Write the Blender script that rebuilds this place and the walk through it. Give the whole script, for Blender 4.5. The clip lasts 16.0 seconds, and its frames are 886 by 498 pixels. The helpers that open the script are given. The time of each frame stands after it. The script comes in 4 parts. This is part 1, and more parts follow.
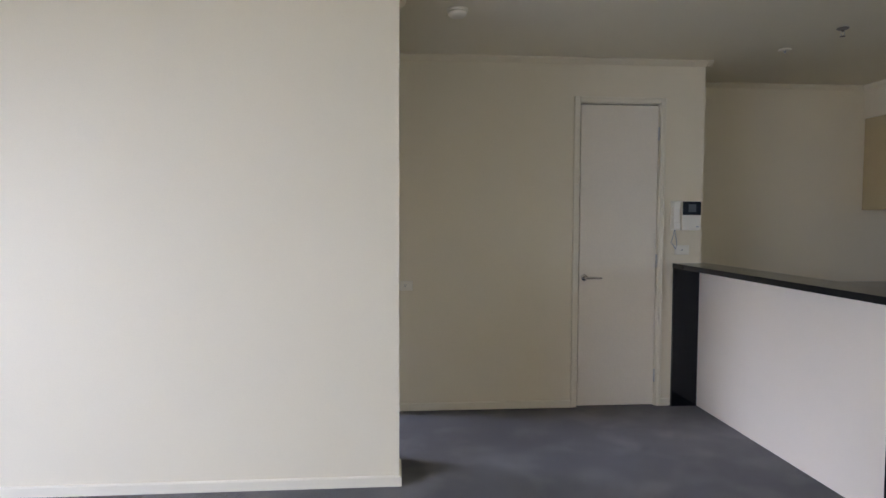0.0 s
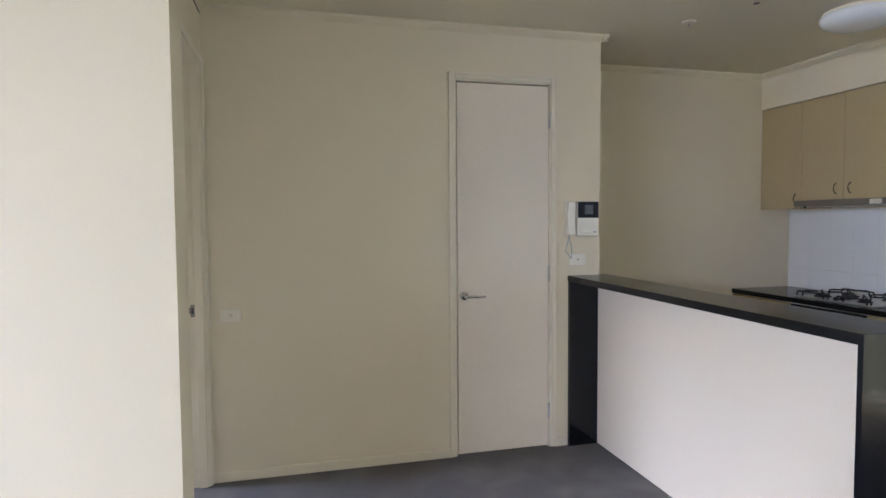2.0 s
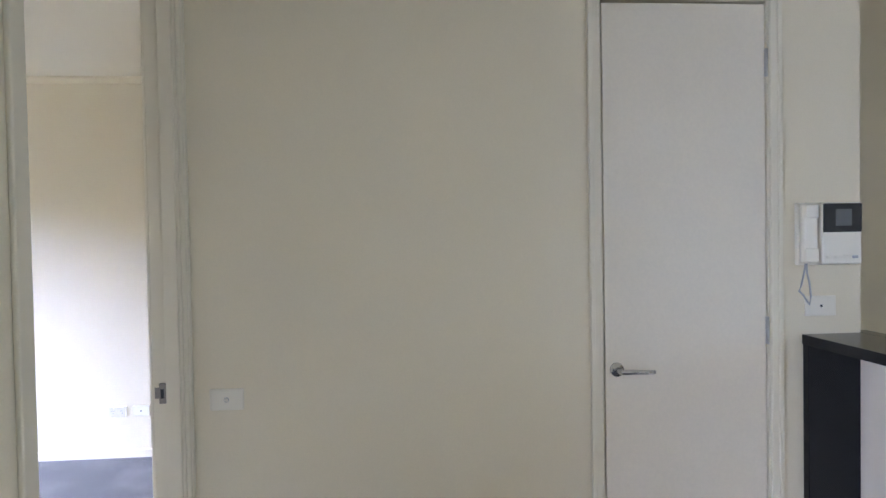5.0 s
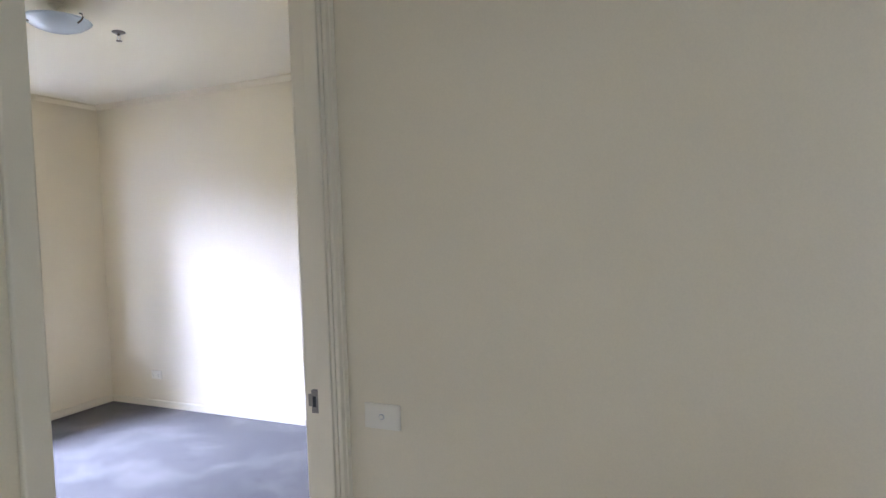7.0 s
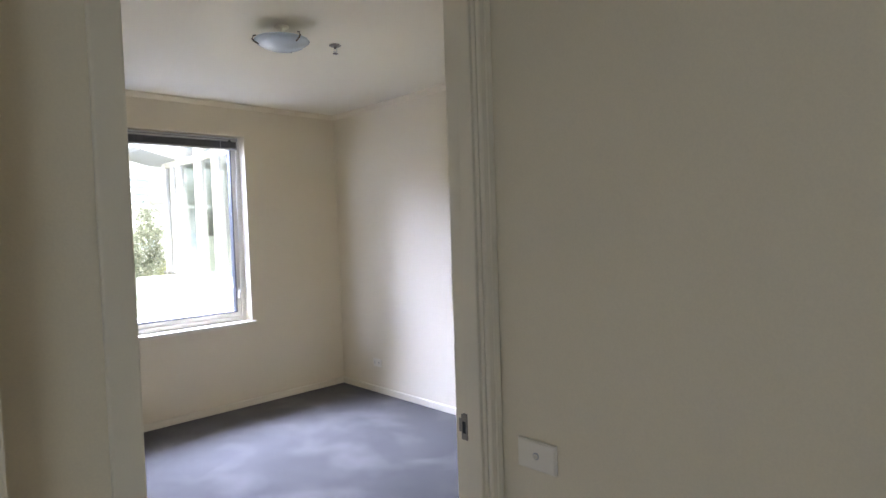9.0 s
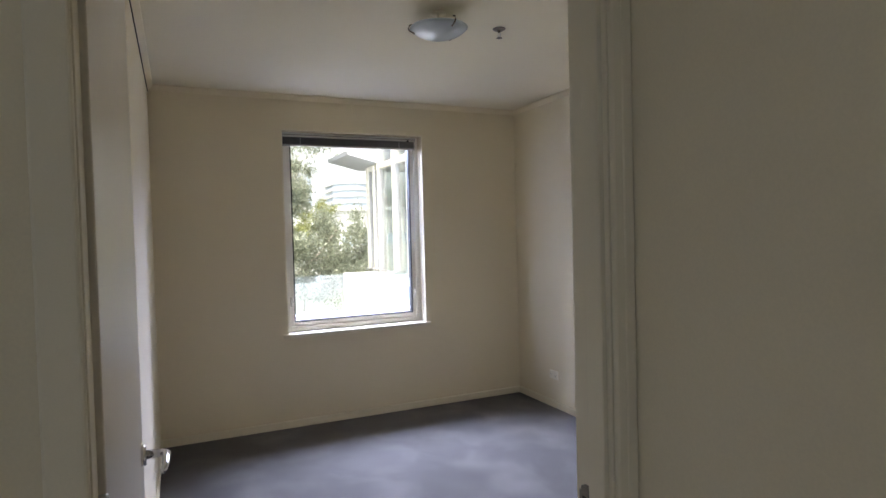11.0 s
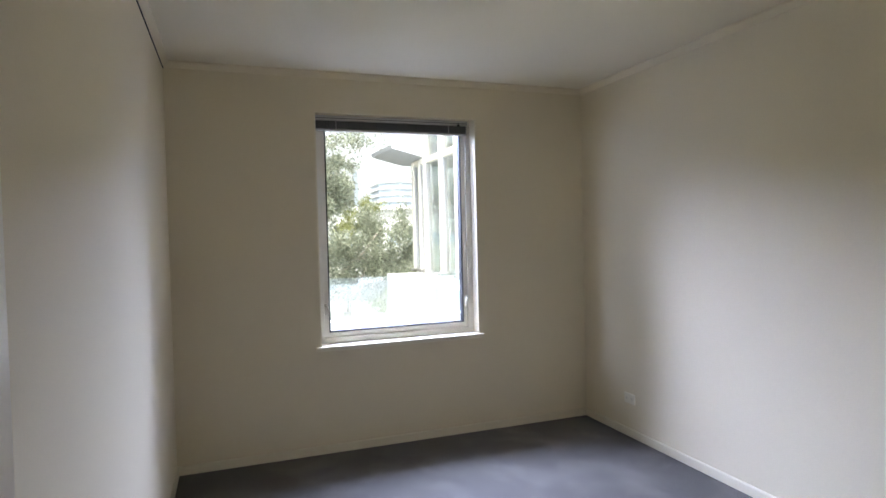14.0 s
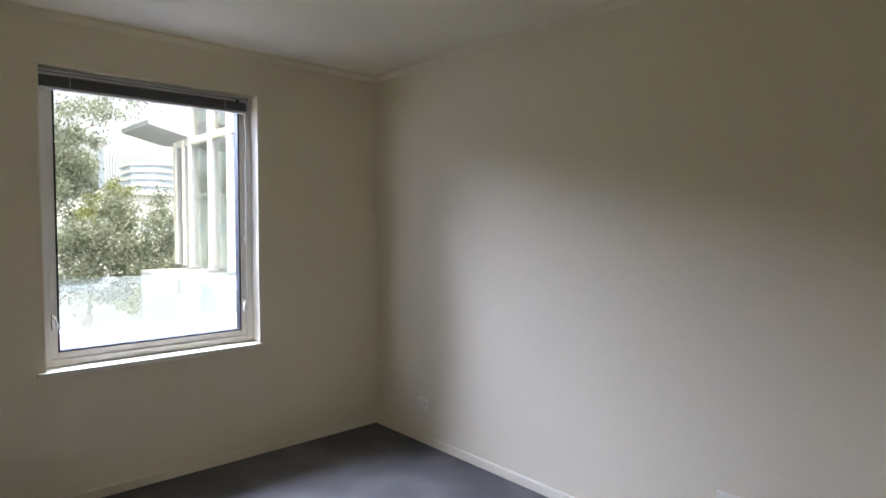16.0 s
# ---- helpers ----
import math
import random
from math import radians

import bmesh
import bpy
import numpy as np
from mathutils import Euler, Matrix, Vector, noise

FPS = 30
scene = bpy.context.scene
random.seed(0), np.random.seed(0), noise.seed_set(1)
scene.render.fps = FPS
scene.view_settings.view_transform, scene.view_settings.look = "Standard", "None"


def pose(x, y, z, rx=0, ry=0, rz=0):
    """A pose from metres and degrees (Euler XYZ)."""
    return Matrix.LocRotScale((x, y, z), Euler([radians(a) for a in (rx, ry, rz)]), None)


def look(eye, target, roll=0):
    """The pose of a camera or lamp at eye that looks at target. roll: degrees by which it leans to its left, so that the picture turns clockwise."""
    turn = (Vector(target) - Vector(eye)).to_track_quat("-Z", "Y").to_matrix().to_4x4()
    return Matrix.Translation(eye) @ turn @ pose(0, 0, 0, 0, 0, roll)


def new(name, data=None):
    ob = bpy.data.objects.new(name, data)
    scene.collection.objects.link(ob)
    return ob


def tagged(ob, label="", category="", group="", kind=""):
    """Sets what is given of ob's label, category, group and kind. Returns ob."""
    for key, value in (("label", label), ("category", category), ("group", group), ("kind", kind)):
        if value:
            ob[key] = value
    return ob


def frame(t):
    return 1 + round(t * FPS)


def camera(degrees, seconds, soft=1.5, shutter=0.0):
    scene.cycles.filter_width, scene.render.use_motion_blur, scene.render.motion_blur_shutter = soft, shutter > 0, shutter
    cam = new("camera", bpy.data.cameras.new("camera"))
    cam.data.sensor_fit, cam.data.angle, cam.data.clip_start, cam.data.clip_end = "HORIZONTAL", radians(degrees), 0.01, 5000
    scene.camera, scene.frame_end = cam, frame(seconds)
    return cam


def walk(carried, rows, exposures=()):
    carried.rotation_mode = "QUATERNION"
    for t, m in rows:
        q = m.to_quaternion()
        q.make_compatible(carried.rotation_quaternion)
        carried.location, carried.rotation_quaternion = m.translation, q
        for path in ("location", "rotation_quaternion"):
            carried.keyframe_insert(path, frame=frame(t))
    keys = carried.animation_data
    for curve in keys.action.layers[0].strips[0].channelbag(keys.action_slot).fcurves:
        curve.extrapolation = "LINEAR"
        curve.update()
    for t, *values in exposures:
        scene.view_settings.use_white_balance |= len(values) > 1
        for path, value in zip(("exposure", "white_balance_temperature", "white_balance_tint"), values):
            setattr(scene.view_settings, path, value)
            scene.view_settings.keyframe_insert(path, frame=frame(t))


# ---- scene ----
cam = camera(74.1, 16.0)
PATH = [
    (0, (0.027, -0.331, 1.453), (0.18, 1.661, 1.354), 0.2),
    (0.5, (0.191, -0.129, 1.489), (0.475, 1.848, 1.375), 0.0),
    (1, (0.254, 0.104, 1.499), (0.695, 2.052, 1.392), -0.2),
    (1.5, (0.356, 0.342, 1.49), (0.839, 2.281, 1.389), -0.4),
    (2, (0.446, 0.58, 1.488), (0.932, 2.517, 1.39), -0.4),
    (2.5, (0.505, 0.833, 1.487), (0.97, 2.775, 1.388), -0.3),
    (3, (0.565, 1.091, 1.523), (1.024, 3.035, 1.418), -0.4),
    (3.5, (0.645, 1.376, 1.539), (1.113, 3.318, 1.445), -0.4),
    (4, (0.705, 1.608, 1.504), (1.096, 3.568, 1.447), -0.5),
    (4.5, (0.692, 1.842, 1.499), (0.967, 3.823, 1.46), -0.7),
    (4.7, (0.678, 1.914, 1.505), (0.912, 3.9, 1.466), -0.8),
    (6.8, (0.922, 2.59, 1.492), (0.192, 4.449, 1.403), -2.0),
    (7, (0.917, 2.632, 1.504), (0.12, 4.465, 1.417), -1.9),
    (7.5, (0.99, 2.746, 1.503), (-0.098, 4.422, 1.423), -2.0),
    (8, (1.042, 2.825, 1.511), (-0.273, 4.33, 1.437), -2.0),
    (8.5, (1.009, 2.885, 1.511), (-0.367, 4.335, 1.437), -1.9),
    (9, (0.952, 2.941, 1.526), (-0.486, 4.33, 1.449), -1.9),
    (9.5, (0.915, 3.053, 1.523), (-0.638, 4.311, 1.452), -1.8),
    (10, (0.939, 3.152, 1.489), (-0.773, 4.186, 1.44), -1.6),
    (10.2, (0.915, 3.204, 1.512), (-0.841, 4.159, 1.464), -1.6),
    (12.3, (0.565, 3.388, 1.524), (-1.297, 4.116, 1.473), -1.6),
    (12.5, (0.523, 3.401, 1.514), (-1.358, 4.078, 1.467), -1.7),
    (13, (0.412, 3.49, 1.521), (-1.503, 4.065, 1.471), -1.6),
    (13.5, (0.266, 3.507, 1.515), (-1.653, 4.069, 1.466), -1.5),
    (14, (0.14, 3.539, 1.516), (-1.739, 4.222, 1.462), -1.4),
    (14.5, (0.019, 3.598, 1.534), (-1.802, 4.421, 1.458), -1.0),
    (15, (-0.07, 3.638, 1.524), (-1.818, 4.607, 1.451), -0.5),
    (15.5, (-0.143, 3.656, 1.517), (-1.81, 4.759, 1.45), -0.3),
    (16, (-0.267, 3.633, 1.542), (-1.756, 4.965, 1.454), 0.1),
]
EXPOSURES = [(0, 2.45, 7000, 13), (0.8, 2.74, 7050, 12), (2.0, 3.05, 7050, 12), (3.0, 3.07, 6050, 11), (3.5, 3.10, 6800, 14), (4.0, 3.17, 6750, 15), (4.5, 3.27, 6250, 12), (7.0, 3.16, 6350, 13), (8.5, 2.80, 6600, 12), (9.5, 2.25, 6850, 12), (10.2, 1.86, 7150, 12), (12.5, 2.24, 6750, 10), (14.5, 1.82, 6850, 9), (16, 1.68, 6950, 9)]
walk(cam, [(t, look(eye, target, roll)) for t, eye, target, roll in PATH], EXPOSURES)

# ---- daylight ----
world = bpy.data.worlds.new("sky")
scene.world = world
world.use_nodes = True
wn = world.node_tree.nodes
sky = wn.new("ShaderNodeTexSky")
sky.sky_type = "NISHITA"
sky.sun_disc = False
sky.sun_elevation = radians(69)
sky.sun_rotation = radians(105)
sky.dust_density = 5.0
sky.ozone_density = 1.0
cloud = wn.new("ShaderNodeHueSaturation")
cloud.inputs["Saturation"].default_value = 0.35
world.node_tree.links.new(sky.outputs[0], cloud.inputs["Color"])
world.node_tree.links.new(cloud.outputs[0], wn["Background"].inputs[0])
wn["Background"].inputs[1].default_value = 0.15


def lamp(name, kind, matrix, energy, color, **size):
    data = bpy.data.lights.new(name, kind)
    data.energy, data.color = energy, color
    if kind == "AREA":
        data.shape = "RECTANGLE"
        data.size, data.size_y = size["w"], size["h"]
    else:
        data.angle = radians(size["angle"])
    ob = new(name, data)
    ob.matrix_world = matrix
    return ob


lamp("sun", "SUN", look((9, -2.5, 28), (0, 0, 0)), 2.4, (1.0, 0.97, 0.92), angle=25)
# the sky's light outside the openings, leaning down as it falls in
lamp("bedroom_window_sky", "AREA", look((-6.15, 4.55, 3.32), (-5.15, 4.57, 2.56)), 365, (0.775, 0.94, 1.56), w=3.9, h=1.35)
lamp("living_window_sky", "AREA", look((-4.95, -0.70, 2.65), (-3.95, -0.70, 1.75)), 118, (0.755, 0.94, 1.56), w=5.2, h=2.0)
lamp("east_window_sky", "AREA", look((5.25, -1.9, 1.85), (4.25, -1.5, 1.45)), 8, (0.64, 0.93, 1.5), w=3.2, h=1.9)


# ---- materials ----
def rgb(r, g, b):
    return (r, g, b, 1)


def mat(name, color, rough=0.5, metal=0.0, grain=0.0, grain_size=300.0, mottle=0.04, mottle_size=1.2, bump=0.0, spec=0.5, coat=0.0):
    """A painted or plain surface with a fine grain and a wide, faint mottling."""
    m = bpy.data.materials.new(name)
    m.use_nodes = True
    nt = m.node_tree
    b = nt.nodes["Principled BSDF"]
    b.inputs["Roughness"].default_value = rough
    b.inputs["Metallic"].default_value = metal
    b.inputs["Specular IOR Level"].default_value = spec
    b.inputs["Coat Weight"].default_value = coat
    co = nt.nodes.new("ShaderNodeTexCoord")
    wide = nt.nodes.new("ShaderNodeTexNoise")
    wide.inputs["Scale"].default_value = mottle_size
    wide.inputs["Detail"].default_value = 5
    fine = nt.nodes.new("ShaderNodeTexNoise")
    fine.inputs["Scale"].default_value = grain_size
    fine.inputs["Detail"].default_value = 2
    nt.links.new(co.outputs["Object"], wide.inputs["Vector"])
    nt.links.new(co.outputs["Object"], fine.inputs["Vector"])

    def shade(k):
        return tuple(max(0.0, min(1.0, c * k)) for c in color) + (1,)

    r1 = nt.nodes.new("ShaderNodeValToRGB")
    r1.color_ramp.elements[0].position, r1.color_ramp.elements[1].position = 0.3, 0.7
    r1.color_ramp.elements[0].color, r1.color_ramp.elements[1].color = shade(1 - mottle), shade(1 + mottle)
    nt.links.new(wide.outputs["Fac"], r1.inputs[0])
    mix = nt.nodes.new("ShaderNodeMix")
    mix.data_type, mix.blend_type = "RGBA", "MULTIPLY"
    mix.inputs[0].default_value = 1.0
    r2 = nt.nodes.new("ShaderNodeValToRGB")
    r2.color_ramp.elements[0].position, r2.color_ramp.elements[1].position = 0.35, 0.65
    lo = 1 - grain
    r2.color_ramp.elements[0].color, r2.color_ramp.elements[1].color = (lo, lo, lo, 1), (1, 1, 1, 1)
    nt.links.new(fine.outputs["Fac"], r2.inputs[0])
    nt.links.new(r1.outputs[0], mix.inputs[6])
    nt.links.new(r2.outputs[0], mix.inputs[7])
    nt.links.new(mix.outputs[2], b.inputs["Base Color"])
    if bump:
        bp = nt.nodes.new("ShaderNodeBump")
        bp.inputs["Strength"].default_value = bump
        bp.inputs["Distance"].default_value = 0.002
        nt.links.new(fine.outputs["Fac"], bp.inputs["Height"])
        nt.links.new(bp.outputs[0], b.inputs["Normal"])
    return m


def glass(name, tint=(1, 1, 1), gloss=0.08, rough=0.0, haze=0.0):
    """Thin clear glass; the last argument is the share of painted pale haze."""
    m = bpy.data.materials.new(name)
    m.use_nodes = True
    nt = m.node_tree
    nt.nodes.clear()
    out = nt.nodes.new("ShaderNodeOutputMaterial")
    tr = nt.nodes.new("ShaderNodeBsdfTransparent")
    tr.inputs[0].default_value = rgb(*tint)
    gl = nt.nodes.new("ShaderNodeBsdfGlossy")
    gl.inputs["Roughness"].default_value = rough
    fr = nt.nodes.new("ShaderNodeFresnel")
    fr.inputs[0].default_value = 1.45
    mul = nt.nodes.new("ShaderNodeMath")
    mul.operation = "MULTIPLY"
    mul.inputs[1].default_value = gloss / 0.04
    mul.use_clamp = True
    mx = nt.nodes.new("ShaderNodeMixShader")
    nt.links.new(fr.outputs[0], mul.inputs[0])
    nt.links.new(mul.outputs[0], mx.inputs[0])
    nt.links.new(tr.outputs[0], mx.inputs[1])
    nt.links.new(gl.outputs[0], mx.inputs[2])
    last = mx
    if haze:
        veil, veiled = nt.nodes.new("ShaderNodeBsdfTranslucent"), nt.nodes.new("ShaderNodeMixShader")
        veil.inputs[0].default_value = rgb(0.8, 0.8, 0.78)
        patchy = nt.nodes.new("ShaderNodeTexNoise")
        patchy.inputs["Scale"].default_value, patchy.inputs["Detail"].default_value = 3.0, 6
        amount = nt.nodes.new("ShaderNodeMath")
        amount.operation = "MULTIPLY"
        amount.inputs[1].default_value = haze * 2
        nt.links.new(patchy.outputs["Fac"], amount.inputs[0])
        nt.links.new(amount.outputs[0], veiled.inputs[0])
        nt.links.new(mx.outputs[0], veiled.inputs[1])
        nt.links.new(veil.outputs[0], veiled.inputs[2])
        last = veiled
    nt.links.new(last.outputs[0], out.inputs[0])
    return m


def carpet_material():
    """Dark grey cut pile: tufts, brushed patches and a few pale traffic marks."""
    m = bpy.data.materials.new("carpet")
    m.use_nodes = True
    nt = m.node_tree
    b = nt.nodes["Principled BSDF"]
    b.inputs["Roughness"].default_value = 1.0
    b.inputs["Specular IOR Level"].default_value = 0.1
    b.inputs["Sheen Weight"].default_value = 0.2
    b.inputs["Sheen Roughness"].default_value = 0.5
    co = nt.nodes.new("ShaderNodeTexCoord")

    def tex(scale, detail, dist=0.0):
        n = nt.nodes.new("ShaderNodeTexNoise")
        n.inputs["Scale"].default_value, n.inputs["Detail"].default_value = scale, detail
        n.inputs["Distortion"].default_value = dist
        nt.links.new(co.outputs["Object"], n.inputs["Vector"])
        return n

    patch, brush, tuft = tex(0.9, 3, 0.4), tex(2.8, 6, 0.35), tex(420, 2)
    r = nt.nodes.new("ShaderNodeValToRGB")
    e = r.color_ramp.elements
    e[0].position, e[1].position = 0.36, 0.68
    e[0].color, e[1].color = rgb(0.090, 0.081, 0.069), rgb(0.138, 0.124, 0.106)
    nt.links.new(patch.outputs["Fac"], r.inputs[0])
    r2 = nt.nodes.new("ShaderNodeValToRGB")
    e = r2.color_ramp.elements
    e[0].position, e[1].position = 0.47, 0.68
    e[0].color, e[1].color = rgb(0.90, 0.90, 0.90), rgb(1.42, 1.42, 1.43)
    nt.links.new(brush.outputs["Fac"], r2.inputs[0])
    r3 = nt.nodes.new("ShaderNodeValToRGB")
    e = r3.color_ramp.elements
    e[0].position, e[1].position = 0.3, 0.7
    e[0].color, e[1].color = rgb(0.6, 0.6, 0.6), rgb(1.2, 1.2, 1.2)
    nt.links.new(tuft.outputs["Fac"], r3.inputs[0])
    last = r
    for other in (r2, r3):
        mx = nt.nodes.new("ShaderNodeMix")
        mx.data_type, mx.blend_type = "RGBA", "MULTIPLY"
        mx.inputs[0].default_value = 1
        nt.links.new(last.outputs[0] if last is r else last.outputs[2], mx.inputs[6])
        nt.links.new(other.outputs[0], mx.inputs[7])
        last = mx
    nt.links.new(last.outputs[2], b.inputs["Base Color"])
    bp = nt.nodes.new("ShaderNodeBump")
    bp.inputs["Strength"].default_value, bp.inputs["Distance"].default_value = 0.6, 0.004
    nt.links.new(tuft.outputs["Fac"], bp.inputs["Height"])
    nt.links.new(bp.outputs[0], b.inputs["Normal"])
    return m


WALL = mat("wall_paint", (0.775, 0.68, 0.488), 0.75, grain=0.03, grain_size=220, mottle=0.012, mottle_size=0.9, bump=0.10, spec=0.25)
CEIL = mat("ceiling_paint", (0.82, 0.75, 0.58), 0.9, grain=0.03, mottle=0.015, bump=0.08, spec=0.2)
TRIM = mat("trim_gloss_paint", (0.78, 0.70, 0.525), 0.5, grain=0.02, mottle=0.02, mottle_size=4, bump=0.04, spec=0.28)
DOOR = mat("door_satin_paint", (0.78, 0.69, 0.53), 0.46, spec=0.36, grain=0.03, grain_size=90, mottle=0.02, mottle_size=2.5, bump=0.05)
# glossier copy of the door paint, the bedroom leaf's brighter light in its colour
DOOR_GLOSS_LIT = mat("door_semi_gloss_paint_lit", (0.80, 0.73, 0.60), 0.30, spec=0.55, grain=0.03, grain_size=90, mottle=0.02, mottle_size=2.5, bump=0.05)
CARPET = carpet_material()
STONE = mat("black_stone", (0.007, 0.008, 0.010), 0.12, spec=0.35, grain=0.5, grain_size=160, mottle=0.2, mottle_size=30)
PANEL = mat("pale_laminate", (0.80, 0.69, 0.535), 0.38, grain=0.015, mottle=0.012, mottle_size=2)
BEIGE = mat("beige_laminate", (0.50, 0.385, 0.20), 0.42, grain=0.03, grain_size=60, mottle=0.02)
CARCASS = mat("carcass_board", (0.74, 0.72, 0.67), 0.5)
TILE = mat("splashback_gloss_white", (0.80, 0.80, 0.755), 0.16, mottle=0.01)
GROUT = mat("grout", (0.82, 0.82, 0.78), 0.8, grain=0.05)
STEEL = mat("brushed_steel", (0.60, 0.59, 0.57), 0.28, 1.0, grain=0.08, grain_size=400)
CHROME = mat("satin_chrome", (0.70, 0.69, 0.67), 0.16, 1.0)
BRONZE = mat("dark_bronze", (0.16, 0.13, 0.10), 0.35, 1.0)
WORN = mat("worn_steel", (0.30, 0.27, 0.23), 0.45, 0.8, grain=0.2)
IRON = mat("black_enamel", (0.02, 0.02, 0.02), 0.5, grain=0.3)
PLASTIC = mat("white_plastic", (0.80, 0.735, 0.59), 0.35, mottle=0.01)
GREYPL = mat("grey_plastic", (0.40, 0.40, 0.39), 0.4)
SCREEN = mat("dark_screen", (0.015, 0.016, 0.017), 0.12)
LCD = mat("unlit_display", (0.10, 0.11, 0.11), 0.08)
OPAL = mat("opal_glass", (0.82, 0.84, 0.84), 0.22, mottle=0.01)
DISH = mat("frosted_dish_glass", (0.60, 0.66, 0.68), 0.25, mottle=0.02)
ALU = mat("white_powder_coat", (0.78, 0.735, 0.64), 0.38, mottle=0.015)
GASKET = mat("black_gasket", (0.015, 0.015, 0.015), 0.7)
BLIND = mat("grey_blind_slats", (0.135, 0.132, 0.13), 0.45, mottle=0.05)
RAIL = mat("grey_blind_rail", (0.50, 0.48, 0.45), 0.4, 0.2)
CORD = mat("blind_cord", (0.7, 0.7, 0.68), 0.8)
# flat dark colour that puts the shade into holes and gaps
DARK = mat("hole_shadow_gap", (0.03, 0.03, 0.03), 0.9)
RENDERED = mat("white_render", (0.46, 0.47, 0.49), 0.85, grain=0.05, mottle=0.03, bump=0.1)
CONCRETE = mat("terrace_concrete", (0.60, 0.59, 0.57), 0.85, grain=0.15, grain_size=60, mottle=0.08, bump=0.2)
BARK = mat("pale_bark", (0.46, 0.41, 0.35), 0.9, grain=0.3, grain_size=25, mottle=0.15, mottle_size=3, bump=0.4)
GROUND = mat("street_ground", (0.13, 0.14, 0.11), 0.95, grain=0.2, grain_size=2, mottle=0.35, mottle_size=0.05)
FAR_WHITE = mat("far_facade_white", (0.70, 0.71, 0.72), 0.8, mottle=0.03, mottle_size=0.2)
FAR_GLASS = mat("far_facade_glass", (0.50, 0.58, 0.69), 0.4, mottle=0.1, mottle_size=0.3)
CLEAR = glass("clear_glass", (0.97, 0.985, 0.98), 0.05)
# a painted haze pales what stands behind the balustrade
BALUSTRADE = glass("balustrade_glass", (0.88, 0.94, 0.94), 0.10, haze=0.05)
PAVILION_GLASS = glass("pavilion_glass", (0.95, 0.985, 0.985), 0.03)


def leaf_material(name, dark, light):
    m = bpy.data.materials.new(name)
    m.use_nodes = True
    nt = m.node_tree
    b = nt.nodes["Principled BSDF"]
    b.inputs["Roughness"].default_value = 0.5
    geo = nt.nodes.new("ShaderNodeNewGeometry")
    r = nt.nodes.new("ShaderNodeValToRGB")
    r.color_ramp.elements[0].color, r.color_ramp.elements[1].color = rgb(*dark), rgb(*light)
    nt.links.new(geo.outputs["Random Per Island"], r.inputs[0])
    nt.links.new(r.outputs[0], b.inputs["Base Color"])
    thin, both = nt.nodes.new("ShaderNodeBsdfTranslucent"), nt.nodes.new("ShaderNodeMixShader")
    both.inputs[0].default_value = 0.4
    nt.links.new(r.outputs[0], thin.inputs[0])
    nt.links.new(b.outputs[0], both.inputs[1])
    nt.links.new(thin.outputs[0], both.inputs[2])
    nt.links.new(both.outputs[0], nt.nodes["Material Output"].inputs[0])
    return m


LEAF = leaf_material("gum_leaf", (0.135, 0.155, 0.11), (0.37, 0.40, 0.30))
LEAF_YELLOW = leaf_material("young_leaf", (0.16, 0.18, 0.06), (0.36, 0.38, 0.17))


# ---- building helpers ----
def box(bm, x0, y0, z0, x1, y1, z1, bevel=0.0, seg=2):
    """Adds a box between two corners to bm, its edges rounded by bevel."""
    n = bmesh.ops.create_cube(bm, size=1)["verts"]
    c, s = Vector(((x0 + x1) / 2, (y0 + y1) / 2, (z0 + z1) / 2)), (abs(x1 - x0), abs(y1 - y0), abs(z1 - z0))
    for v in n:
        v.co = Vector((v.co.x * s[0], v.co.y * s[1], v.co.z * s[2])) + c
    if bevel:
        bmesh.ops.bevel(bm, geom=list({e for v in n for e in v.link_edges}), offset=min(bevel, min(s) * 0.45), segments=seg, affect="EDGES", profile=0.5)
    return bm


def tube(bm, a, b, r0, r1=None, seg=16):
    """Adds a capped round bar from a to b."""
    a, b = Vector(a), Vector(b)
    d = b - a
    m = Matrix.Translation((a + b) / 2) @ d.to_track_quat("Z", "Y").to_matrix().to_4x4()
    bmesh.ops.create_cone(bm, cap_ends=True, segments=seg, radius1=r0, radius2=r0 if r1 is None else r1, depth=d.length, matrix=m)
    return bm


def lathe(bm, profile, center, seg=40):
    """Adds a surface of revolution about a vertical axis; profile: (radius, height) pairs."""
    cx, cy, cz = center
    rings = []
    for r, h in profile:
        if r < 1e-5:
            rings.append([bm.verts.new((cx, cy, cz + h))])
        else:
            rings.append([bm.verts.new((cx + r * math.cos(2 * math.pi * k / seg), cy + r * math.sin(2 * math.pi * k / seg), cz + h)) for k in range(seg)])
    for p, q in zip(rings, rings[1:]):
        for k in range(seg):
            a, b = p[k % len(p)], p[(k + 1) % len(p)]
            c, d = q[(k + 1) % len(q)], q[k % len(q)]
            vs = list(dict.fromkeys((a, b, c, d)))
            if len(vs) > 2:
                bm.faces.new(vs)
    bmesh.ops.recalc_face_normals(bm, faces=bm.faces)
    return bm


